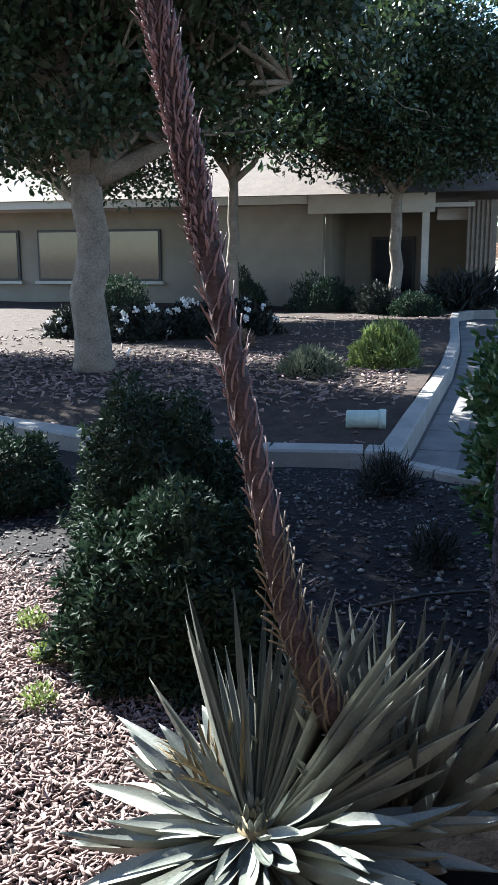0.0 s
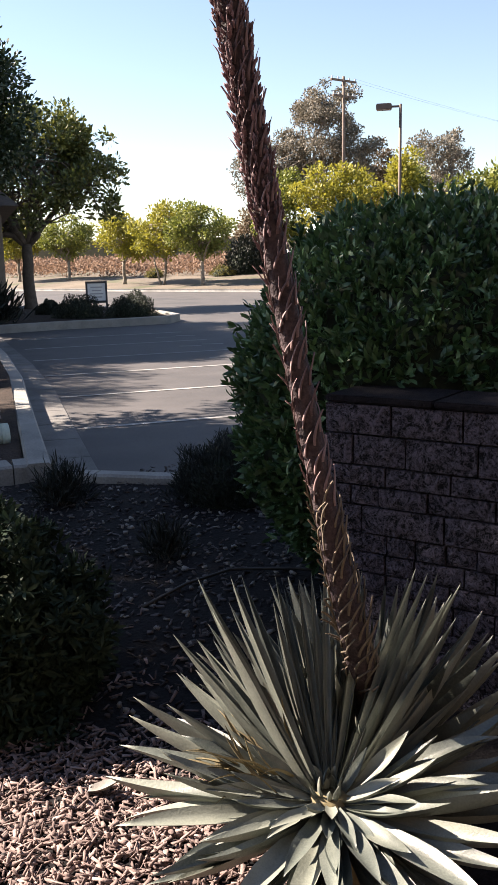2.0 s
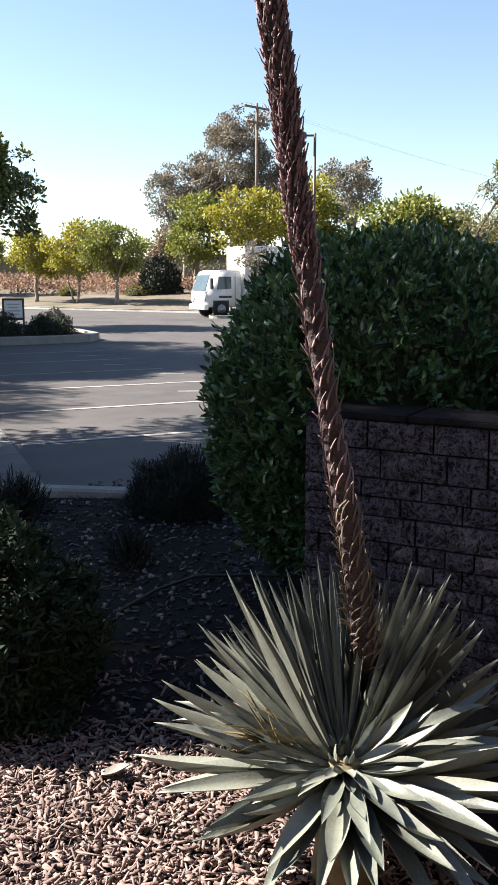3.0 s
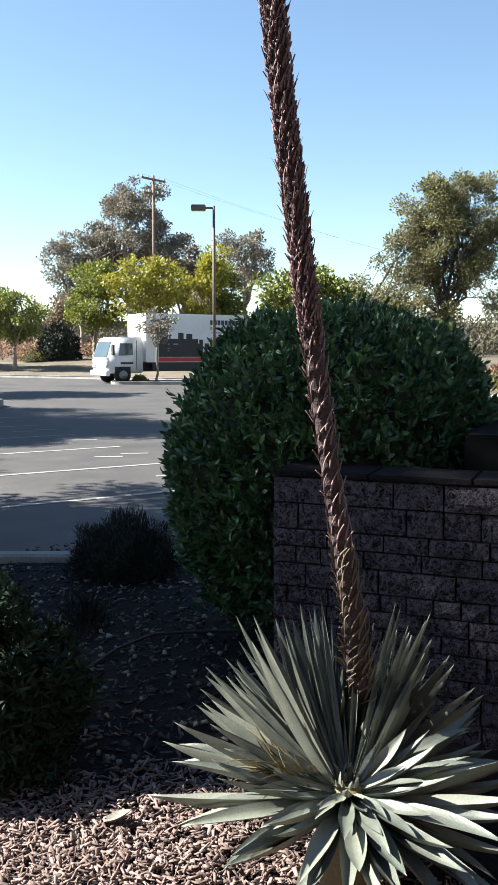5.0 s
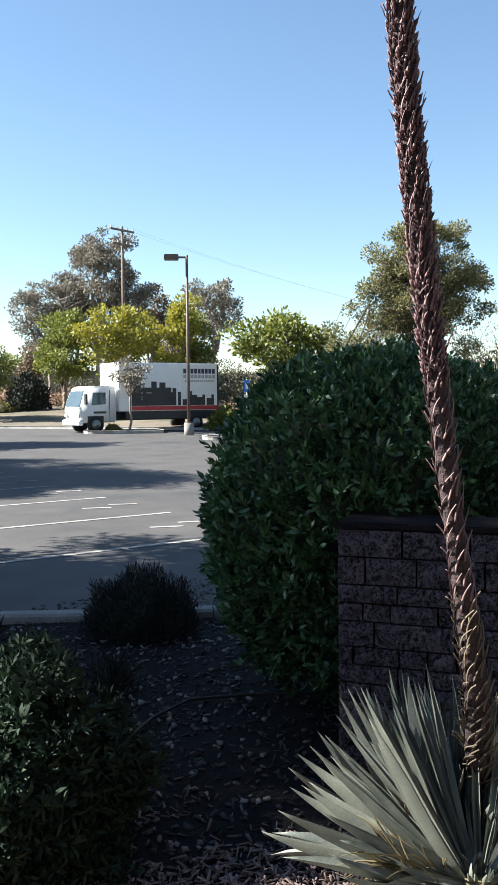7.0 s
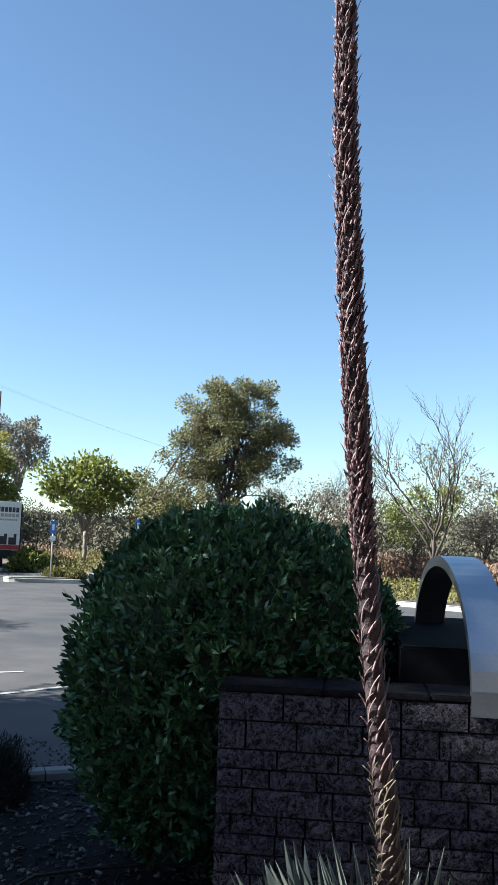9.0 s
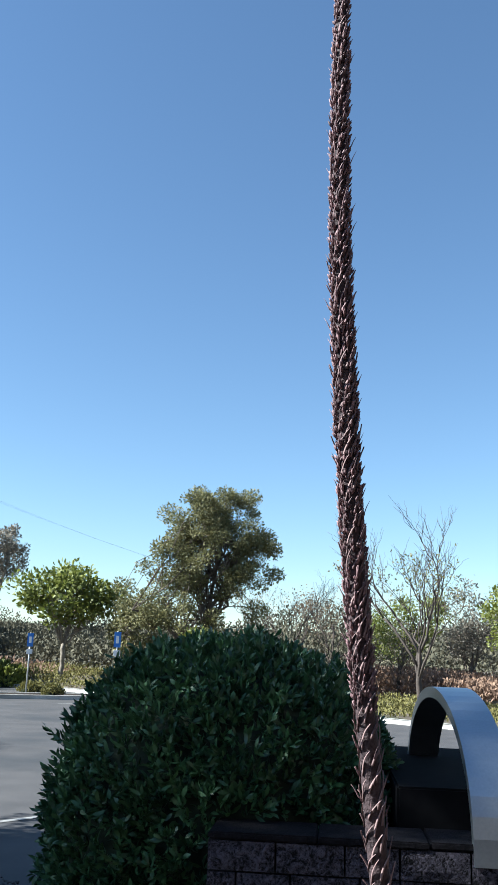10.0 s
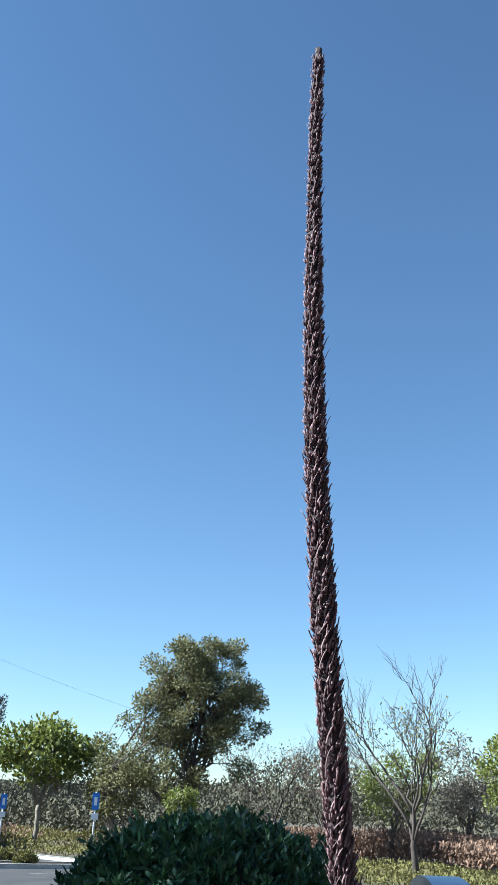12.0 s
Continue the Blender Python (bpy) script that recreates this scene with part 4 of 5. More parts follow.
far_tree(35.0, 43.0, 3.7, 0.95, M_EUCA, "slender young street tree on a small island", 113, base=1.9, count=900, leaf=0.17, clump=0.4, trunk=0.06, clumps=22)
far_tree(30.2, 86, 12.0, 3.6, M_EUCA, "grey-green eucalyptus tree far beyond the lot", 114, base=4, count=11000, leaf=0.25, clump=0.85, clumps=64)
far_tree(33.2, 84, 16.5, 4.2, M_EUCA, "tall eucalyptus tree behind the utility pole", 115, base=5, count=19000, leaf=0.25, clump=0.95, clumps=95,
         lobes=[(0, 0, 11, 3.4, 3.4), (-2.2, 1.6, 9.5, 2.2, 2.0), (0.6, 0, 14.3, 2.2, 1.8), (2.4, -1.8, 9.5, 2.2, 2.6)])
far_tree(36.6, 86, 12.0, 2.4, M_EUCA_RED, "reddish eucalyptus tree far beyond the lot", 116, base=3, count=8500, leaf=0.26, clump=0.8, clumps=40)
far_tree(40.4, 88, 13.0, 3.2, M_EUCA, "open grey eucalyptus tree far beyond the lot", 117, base=5, count=6000, leaf=0.27, clump=0.8, clumps=44)
far_tree(53.3, 41, 9.4, 2.6, M_PINE, "tall rounded pine tree beyond the hedge", 118, base=1.6, count=46000, leaf=0.13, clump=0.54, clumps=200, trunk=0.22, bark=M_BARK_DARK,
         lobes=[(0.1, -0.1, 6.0, 2.1, 2.0), (-0.4, 0.6, 7.7, 1.5, 1.5), (0.6, -0.8, 7.5, 1.5, 1.5), (0.1, -0.1, 8.5, 0.9, 0.8), (-2.0, 2.4, 3.7, 1.3, 1.0), (0.9, -1.3, 4.4, 1.4, 1.3), (-1.0, 1.0, 3.4, 1.9, 1.3), (-1.0, 1.4, 5.6, 1.4, 1.4), (1.2, -1.6, 5.9, 1.2, 1.4)])
far_tree(48.8, 44, 4.6, 1.3, M_PINE, "low olive-green pine beside the parking sign", 119, base=0.8, count=3200, leaf=0.19, clump=0.5)
far_tree(52.6, 38, 2.9, 0.8, M_GREEN, "small bright green conifer beyond the hedge", 120, base=0.2, count=2200, leaf=0.16, clump=0.35)
for az, d, h, seed, mt in ((58.4, 44, 4.8, 121, M_EUCA_RED), (61.4, 47, 5.0, 122, M_EUCA_RED)):
    winter_tree(polar(az, d), 1.7, 0.10, h, mt, M_TWIG, "sparse winter tree with thin dark branches", seed, 900, 0.12, 0.8)
winter_tree(polar(66.4, 34.5), 2.2, 0.13, 5.7, M_PINE, M_TWIG, "bare-branched street tree in the ground cover strip", 123, 900, 0.13, 0.45)
tree(polar(65.2, 44), 5.6, 1.0, 0.1, [(0, 0, 3.2, 1.5, 1.5), (0.9, -1.0, 3.9, 1.2, 1.2)], M_GREEN, M_BARK_DARK, "low olive-green tree beyond the brush", 124, 0.15, 0.06, 4600, 60, 0.45, 6)
tree(polar(69.4, 46), 6.2, 1.0, 0.1, [(0, 0, 3.6, 1.7, 1.9), (1.0, -0.5, 2.8, 1.2, 1.2)], M_EUCA, M_BARK_DARK, "olive-grey tree beyond the brush", 125, 0.18, 0.07, 4200, 50, 0.55, 6)
tree(polar(73.0, 40), 6.6, 1.2, 0.1, [(0, 0, 3.9, 1.6, 2.0)], M_GREEN, M_BARK_DARK, "bright green leafy tree beyond the brush", 126, 0.18, 0.08, 4200, 50, 0.5, 6)
shrub("shrub", polar(28.7, 64), 1.6, 2.4, 1800, 0.3, 0.12, M_DARKSHRUB, "dark green round shrub on the far verge", seed=130)
shrub("shrub", polar(41.2, 45), 1.0, 1.1, 1400, 0.22, 0.10, M_GREEN, "bright green shrub behind the truck", seed=131)
for k, (az, d, r0, h0) in enumerate(((23.0, 66, 0.7, 0.6), (27.3, 63, 0.9, 0.7), (42.8, 40.5, 0.6, 0.45), (44.0, 39.5, 0.4, 0.4), (33.9, 43.4, 0.35, 0.35))):
    shrub("shrub", polar(az, d), r0, h0, 700, 0.16, 0.05, M_COVER, "small yellow-green shrub by the far kerb", seed=140 + k)


def thicket(name, u0, u1, v0, v1, count, height, leaf, material, label, seed, lump=0.15, upright=0.6, base=0.1, behind=None):
    r = np.random.default_rng(seed)
    u, v = r.uniform(u0, u1, count), r.uniform(v0, v1, count)
    if behind is not None:
        ok = (u - 21.7) * 0.827 + (v - 36.9) * 0.562 > behind
        u, v = u[ok], v[ok]
        count = len(u)
    x, y = u * math.cos(ANG) + v * math.sin(ANG), -u * math.sin(ANG) + v * math.cos(ANG)
    top = np.array([max(0.15, 0.6 + 0.9 * noise.noise((a * lump, b * lump, seed))) for a, b in zip(x, y)]) * height
    z = np.array([verge_z(a, b) for a, b in zip(x, y)]) + base - 0.1 + top * r.uniform(0, 1, count) ** 0.6
    d = unit(count, r) * (1 - upright) + np.array([0, 0, upright])
    ob = new(name, mesh_arrays(name, *leaves_arrays(np.stack([x, y, z], 1), d, leaf, leaf * 0.4, r, 0.2, 0.3), material))
    return tagged(ob, label, "plants", kind="stuff")


thicket("ground_cover", 21.8, 30, -6, 44, 38000, 0.42, 0.15, M_COVER, "low yellow-green ground cover along the far kerb", 1, 0.5)
thicket("dry_brush", 33, 38, -8, 36, 42000, 1.6, 0.24, M_BRUSH, "reddish-brown dry brush beyond the ground cover", 2)
thicket("far_scrub", 27, 33, 37, 112, 34000, 2.0, 0.3, M_SCRUB, "grey-brown scrub behind the far trees", 3, 0.25, 0.3)
thicket("far_scrub", 46, 62, -14, 140, 70000, 5.0, 0.38, M_SCRUB, "grey-brown scrub in the distance", 4, 0.08, 0.5)
thicket("dry_brush", -8, 24, 60, 110, 30000, 1.5, 0.34, M_BRUSH, "brown dry brush on the bank behind the far trees", 6, 0.25, 0.25, behind=8.0)
thicket("dry_grass", 21.8, 27, 40, 120, 7000, 0.3, 0.3, M_BRUSH, "short dry grass on the verge", 5, 0.3)
bm = bmesh.new()
for i in range(49):
    a = radians(-20 + 130 * i / 48)
    for z in (-3.0, 11.5 + 2.5 * noise.noise((i * 0.23, 2.0, 0)) + 1.2 * noise.noise((i * 0.9, 5.0, 0))):
        bm.verts.new((320 * math.sin(a), 320 * math.cos(a), z))
bm.verts.ensure_lookup_table()
for i in range(48):
    bm.faces.new([bm.verts[k] for k in (2 * i, 2 * i + 2, 2 * i + 3, 2 * i + 1)])
tagged(new("backdrop", bm_mesh("backdrop", bm, M_SCRUB)), "low grey-brown hills on the horizon", "hills", kind="structure")

# ---- truck ----
tp = polar(37.0, 46.0, eye=(-2.15, 0.18))
truck = empty("truck", Matrix.Translation(tp) @ Matrix.Rotation(radians(171), 4, "Z"), "white cab-over box truck with a dark skyline print", "truck")
body = part("cargo_box", box("cargo_box", -2.62, 2.95, -1.12, 1.12, 1.0, 3.38, M_TRUCK, 0.05), truck)
part("chassis", box("chassis", -2.55, 4.2, -0.5, 0.5, 0.55, 1.0, M_TRUCKDARK), truck)
part("skirt", box("skirt", -2.5, 2.6, 1.02, 1.08, 0.62, 0.98, M_TRUCKDARK), truck)
bm = bmesh.new()
prof = [(3.05, 0.48), (4.86, 0.48), (4.92, 1.18), (4.62, 2.05), (4.42, 2.22), (3.05, 2.26)]
rows = [[bm.verts.new((x, y * (0.94 if z > 2 else 1.0), z)) for x, z in prof] for y in (-1.0, 1.0)]
bm.faces.new(rows[0]), bm.faces.new(rows[1][::-1])
for k in range(6):
    bm.faces.new((rows[0][k], rows[0][(k + 1) % 6], rows[1][(k + 1) % 6], rows[1][k]))
bmesh.ops.bevel(bm, geom=bm.edges[:], offset=0.07, segments=2, affect="EDGES")
cab = part("cab", bm_mesh("cab", bm, M_TRUCK, True), truck)


def quad(name, pts, material, thick=0.02):
    """A thin slab over four corners, its thickness along their normal."""
    a = [Vector(p) for p in pts]
    n = (a[1] - a[0]).cross(a[2] - a[1]).normalized() * thick
    bm = bmesh.new()
    lo, hi = [bm.verts.new(p - n) for p in a], [bm.verts.new(p + n) for p in a]
    bm.faces.new(lo[::-1]), bm.faces.new(hi)
    for k in range(4):
        bm.faces.new((lo[k], lo[(k + 1) % 4], hi[(k + 1) % 4], hi[k]))
    return bm_mesh(name, bm, material)


part("windscreen", quad("windscreen", [(4.90, -0.85, 1.26), (4.90, 0.85, 1.26), (4.64, 0.80, 2.0), (4.64, -0.80, 2.0)], M_TRUCKGLASS), cab)
part("side_window", quad("side_window", [(3.62, 1.0, 1.36), (4.34, 1.0, 1.32), (4.26, 0.97, 1.92), (3.62, 0.97, 1.92)], M_TRUCKGLASS, 0.03), cab)
part("mirror", box("mirror", 4.66, 4.76, 1.06, 1.28, 1.35, 1.85, M_TRUCKDARK, 0.02), cab)
part("bumper", box("bumper", 4.80, 5.02, -1.02, 1.02, 0.36, 0.62, M_TRUCK, 0.03), cab)
part("door_seam", box("door_seam", 3.40, 3.42, 0.985, 1.008, 0.6, 2.05, M_TRUCKDARK), cab)
part("door_print", box("door_print", 3.6, 4.25, 0.985, 1.01, 0.92, 1.02, M_TRUCKDARK), cab, "row of small dark lettering bars")
for y in (-0.72, 0.72):
    part("headlight", box("headlight", 4.86, 4.96, y - 0.2, y + 0.2, 0.72, 0.92, M_GALV, 0.03), cab)


def wheel(x, y):
    bm = bmesh.new()
    bmesh.ops.create_cone(bm, cap_ends=True, segments=24, radius1=0.40, radius2=0.40, depth=0.26)
    bmesh.ops.bevel(bm, geom=[e for e in bm.edges if e.is_boundary or len({f.normal.z > 0.5 for f in e.link_faces}) > 1], offset=0.05, segments=2, affect="EDGES")
    w = part("wheel", bm_mesh("wheel", bm, M_RUBBER, True), truck, at=Matrix.Translation((x, y, 0.40)) @ Matrix.Rotation(radians(90), 4, "X"))
    bm = bmesh.new()
    bmesh.ops.create_cone(bm, cap_ends=True, segments=18, radius1=0.22, radius2=0.16, depth=0.06)
    part("rim", bm_mesh("rim", bm, M_GALV, True), w, "grey steel rim", Matrix.Translation((0, 0, -0.13 if y > 0 else 0.13)))


for x in (4.15, -1.35):
    for y in (-0.92, 0.92):
        wheel(x, y)
part("wheel_arch", box("wheel_arch", 3.74, 4.56, 0.96, 1.012, 0.46, 0.80, M_TRUCKDARK, 0.004), cab, "dark wheel arch")
Y = 1.122
part("red_stripe", box("red_stripe", -2.58, 2.3, Y - 0.02, Y + 0.006, 1.04, 1.24, M_RED), body, "red stripe along the box")
part("dark_band", box("dark_band", 0.1, 2.3, Y - 0.02, Y + 0.004, 1.26, 2.15, M_TRUCKDARK), body, "black printed field")
r = np.random.default_rng(77)
x = 2.1
while x > -2.3:
    w = float(r.uniform(0.14, 0.34))
    h = float(r.uniform(0.30, 0.80)) * (1.0 if x < 0.0 else 1.75)
    part("tower_print", box("tower_print", x - w, x, Y - 0.02, Y + 0.008, 1.26, 1.26 + h, M_TRUCKDARK), body, "black printed tower silhouette")
    x -= w * 0.97 + (0.1 if r.random() < 0.25 else 0)
for x0, x1, z0, z1, m in ((-2.45, -0.55, 2.86, 3.10, M_NAVY), (-2.45, -0.55, 2.62, 2.78, M_GREYPRINT), (-2.38, -0.65, 2.44, 2.52, M_GREYPRINT), (0.5, 1.9, 1.86, 1.92, M_GREYPRINT), (0.5, 2.0, 1.66, 1.70, M_GREYPRINT), (0.5, 2.0, 1.54, 1.58, M_GREYPRINT)):
    n = 9 if z1 - z0 > 0.1 else 14
    for k in range(n):
        a, b = x0 + (x1 - x0) * k / n, x0 + (x1 - x0) * (k + 0.78) / n
        part("print_bar", box("print_bar", a, b, Y - 0.02, Y + 0.007, z0, z1, m), body, "printed lettering bar")
# Rear door is coloured black to give that end's shade.
part("rear_door", box("rear_door", -2.67, -2.61, -1.1, 1.13, 0.98, 3.30, M_TRUCKDARK, 0.01), truck, "rear door frame with its shade put in as black")

# ---- lamp post, utility pole, signs ----
lp = polar(38.62, 40.0, eye=(-2.15, 0.18))
lamp = empty("street_lamp", Matrix.Translation(lp) @ Matrix.Rotation(radians(141.4), 4, "Z"), "bronze parking-lot lamp post with a box head", "lamp")
part("base", bm_mesh("base", (lambda b: (bmesh.ops.create_cone(b, cap_ends=True, segments=20, radius1=0.22, radius2=0.22, depth=0.7, matrix=Matrix.Translation((0, 0, 0.2))), b)[1])(bmesh.new()), M_CONCRETE, True), lamp, "round concrete base")
part("pole", tube("pole", [(0, 0, 0.5), (0, 0, 4), (0, 0, 7.95)], [0.075, 0.07, 0.06], M_POLE, 10), lamp)
part("arm", box("arm", -0.05, 0.45, -0.03, 0.03, 7.82, 7.90, M_POLE), lamp)
part("head", box("head", 0.36, 1.0, -0.22, 0.22, 7.74, 7.98, M_POLE, 0.03), lamp, "flat box lamp head")
up = polar(34.7, 72, eye=(-2.15, 0.18))
pole = empty("utility_pole", Matrix.Translation(up) @ Matrix.Rotation(radians(10), 4, "Z"), "weathered wooden utility pole with crossarms", "utility pole")
part("pole", tube("pole", [(0, 0, -0.3), (0, 0, 8), (0, 0, 14.1)], [0.16, 0.13, 0.10], M_WOODPOLE, 10), pole)
for z, w in ((13.8, 1.3), (12.7, 1.1)):
    arm = part("crossarm", box("crossarm", -w, w, -0.07, 0.07, z - 0.07, z + 0.07, M_WOODPOLE), pole)
    for x in (-w + 0.1, -w * 0.45, w * 0.45, w - 0.1):
        part("insulator", bm_mesh("insulator", (lambda b: (bmesh.ops.create_cone(b, cap_ends=True, segments=8, radius1=0.06, radius2=0.04, depth=0.2, matrix=Matrix.Translation((x, 0, z + 0.16))), b)[1])(bmesh.new()), M_GALV), arm)
for x in (-1.1, 1.1):
    a = np.array(pole.matrix_world @ Vector((x, 0, 14.05)))
    b = np.array([170.0, 60.0 + x, 15.0])
    s = np.linspace(0, 1, 20)[:, None]
    path = a + (b - a) * s
    path[:, 2] -= 5.5 * 4 * (s * (1 - s))[:, 0]
    tagged(new("power_cable", tube("power_cable", path, [0.005] * 20, M_TUBE, 5)), "thin sagging overhead power cable", "cable")

sp = polar(17.9, 31.0, eye=(-0.87, 0.06))
board = empty("sign_board", Matrix.Translation(sp) @ Matrix.Rotation(radians(-12), 4, "Z"), "white notice board in a black frame on posts", "sign")
part("panel", box("panel", -0.30, 0.30, -0.02, 0.02, 0.55, 1.13, M_WHITESIGN), board)
for x0, x1, z0, z1 in ((-0.36, -0.30, 0.2, 1.2), (0.30, 0.36, 0.2, 1.2), (-0.30, 0.30, 1.13, 1.2), (-0.30, 0.30, 0.47, 0.55)):
    part("frame_bar", box("frame_bar", x0, x1, -0.035, 0.035, z0 - (0.3 if z0 == 0.2 else 0), z1, M_TRUCKDARK), board, "black frame bar")
for k, w in enumerate((0.20, 0.16, 0.22, 0.18)):
    part("print_bar", box("print_bar", -w, w, -0.026, -0.018, 0.98 - 0.11 * k, 1.02 - 0.11 * k, M_GREYPRINT), board, "grey printed text bar")


def blue_sign(az, dist, top, group="parking signs"):
    ob = empty("parking_sign", Matrix.Translation(polar(az, dist, eye=(-2.53, 0.64))) @ Matrix.Rotation(radians(-az), 4, "Z"), "blue and white parking sign on a thin steel post", "sign", group)
    part("post", tube("post", [(0, 0.03, -0.2), (0, 0.03, 1.2), (0, 0.03, top)], [0.03] * 3, M_GALV, 8), ob)
    pl = part("plate", box("plate", -0.12, 0.12, -0.012, 0.012, top - 0.56, top - 0.02, M_BLUESIGN, 0.004), ob)
    part("symbol", box("symbol", -0.05, 0.05, -0.018, -0.008, top - 0.42, top - 0.16, M_WHITESIGN), pl, "plain white symbol")
    part("lower_plate", box("lower_plate", -0.12, 0.12, -0.012, 0.012, top - 0.86, top - 0.66, M_WHITESIGN, 0.004), ob, "small white plate")


blue_sign(43.2, 39.0, 2.45)
blue_sign(48.45, 33.0, 2.55)

# small kerbed islands
def island(name, at, rx, ry, turn, label):
    n = 28
    path = []
    for i in range(n + 1):
        a = -2 * math.pi * i / n
        c, s = math.cos(a), math.sin(a)
        e = 0.6
        q = Matrix.Rotation(turn, 2) @ Vector((rx * math.copysign(abs(c) ** e, c), ry * math.copysign(abs(s) ** e, s)))
        path.append((at[0] + q.x, at[1] + q.y))
    kerb("kerb", path, -0.15, 0.15, M_KERB_PALE, label, zf=lot_z)
    inner = [(at[0] + (x - at[0]) * 0.97, at[1] + (y - at[1]) * 0.97) for x, y in path[:-1]][::-1]
    sheet("island", inner, M_MULCH, lot_z, "brown planted surface of a small island", lift=0.12, category="island")


island("island", polar(34.6, 43.2), 1.9, 0.9, radians(-40), "pale kerb of a small island before the truck")
island("island", polar(43.6, 36.5), 2.6, 0.9, radians(-35), "pale kerb of a small planted island")
shrub("shrub", polar(43.9, 36.4) + Vector((0, 0, 0.12)), 0.42, 0.4, 600, 0.12, 0.05, M_COVER, "small yellow-green shrub on the island", seed=150)

# end island: clipped round shrubs by the notice board
for k, (az, d, r0) in enumerate(((16.7, 28.3, 0.78), (20.0, 28.3, 0.80), (15.0, 31.5, 0.5))):
    shrub("shrub", polar(az, d, eye=(-0.87, 0.06)) + Vector((0, 0, 0.05)), r0, r0 * 1.0, 6000, 0.06, 0.03, M_ROUND, "dark clipped round shrub on the end island", seed=160 + k)

# ---- building ----
B_M = Matrix(((math.cos(ANG), math.sin(ANG), 0, 0), (-math.sin(ANG), math.cos(ANG), 0, 0), (0, 0, 1, 0), (0, 0, 0, 1)))
house = empty("building", B_M, "low tan stucco office building with a hipped roof", "building")
part("wall", box("wall", -8.6, -5.0, 27.0, 27.3, -0.1, 3.2, M_STUCCO, 0.01), house, "pale tan stucco wall")
part("wall", box("wall", -5.0, -0.8, 30.0, 30.3, -0.1, 3.2, M_STUCCO), house, "recessed stucco wall")
part("wall", box("wall", -5.0, -4.8, 27.31, 30.0, -0.1, 3.2, M_STUCCO), house)
part("wall", box("wall", -20.0, -8.6, 28.2, 28.5, -0.1, 3.2, M_STUCCO), house)
ribbed = part("ribbed_wall", box("ribbed_wall", -0.8, -0.02, 27.05, 42.0, -0.1, 3.25, M_RIBBED), house, "brown vertically ribbed block wall")
for k in range(6):
    part("rib", box("rib", -0.79 + k * 0.127, -0.72 + k * 0.127, 26.99, 27.06, -0.1, 3.25, M_RIBBED, 0.008), ribbed)
for k in range(20):
    part("rib", box("rib", -0.03, 0.03, 27.1 + k * 0.18, 27.2 + k * 0.18, -0.1, 3.25, M_RIBBED, 0.008), ribbed)
part("fascia", box("fascia", -5.4, -1.7, 26.6, 26.75, 2.92, 3.5, M_FASCIA, 0.01), house, "broad pale fascia beam")
part("fascia", box("fascia", -1.69, -0.65, 27.5, 27.62, 2.72, 3.05, M_FASCIA, 0.01), house, "narrow pale fascia beam")
part("fascia", box("fascia", -20.5, -5.41, 26.5, 26.65, 3.21, 3.45, M_FASCIA, 0.01), house, "pale eaves board")
part("post", box("post", -2.05, -1.85, 26.62, 26.78, -0.1, 2.92, M_FASCIA, 0.01), house, "pale entry post")
part("soffit", box("soffit", -5.4, -0.6, 26.76, 30.0, 3.06, 3.18, M_FASCIA), house)
bm = bmesh.new()
e0, e1 = [(-21, 26.4, 3.46), (0.5, 26.4, 3.46), (0.5, 43, 3.46), (-21, 43, 3.46)], [(-21, 32.5, 6.6), (-2.2, 32.5, 6.6), (-2.2, 37, 6.6), (-21, 37, 6.6)]
v0, v1 = [bm.verts.new(p) for p in e0], [bm.verts.new(p) for p in e1]
bm.faces.new(v0[::-1]), bm.faces.new(v1)
for k in range(4):
    bm.faces.new((v0[k], v0[(k + 1) % 4], v1[(k + 1) % 4], v1[k]))
part("roof", bm_mesh("roof", bm, M_ROOF), house, "brown hipped roof")
for k in range(3):
    x = -11.6 - 2.6 * k
    w = part("window", box("window", x - 0.95, x + 0.95, 28.12, 28.2, 0.9, 2.6, M_TRUCKDARK, 0.01), house, "dark framed window")
    part("pane", box("pane", x - 0.87, x + 0.87, 28.10, 28.125, 0.98, 2.52, M_GLASSDARK), w)
    part("sill", box("sill", x - 1.05, x + 1.05, 28.0, 28.19, 0.80, 0.90, M_FASCIA), w, "pale sill")
w = part("door", box("door", -3.9, -2.5, 29.9, 30.02, -0.05, 2.3, M_TRUCKDARK, 0.01), house, "dark glazed entry door")
part("pane", box("pane", -3.8, -2.6, 29.88, 29.905, 0.1, 2.2, M_GLASSDARK), w)

for k, (u, v, r0, h0, m, lab) in enumerate(((-7.2, 25.4, 0.85, 1.1, M_SHRUB, "rounded grey-green shrub by the stucco wall"), (-4.6, 24.9, 0.95, 1.0, M_SHRUB, "rounded grey-green shrub by the stucco wall"),
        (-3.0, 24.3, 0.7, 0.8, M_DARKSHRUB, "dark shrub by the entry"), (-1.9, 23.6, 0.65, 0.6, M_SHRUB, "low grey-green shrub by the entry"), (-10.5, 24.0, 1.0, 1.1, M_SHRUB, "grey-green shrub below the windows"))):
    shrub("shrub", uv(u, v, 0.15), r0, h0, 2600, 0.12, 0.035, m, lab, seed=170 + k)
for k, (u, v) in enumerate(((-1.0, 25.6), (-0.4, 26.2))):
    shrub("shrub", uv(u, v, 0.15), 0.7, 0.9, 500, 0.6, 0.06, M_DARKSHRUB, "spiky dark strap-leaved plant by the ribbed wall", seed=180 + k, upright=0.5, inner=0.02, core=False)


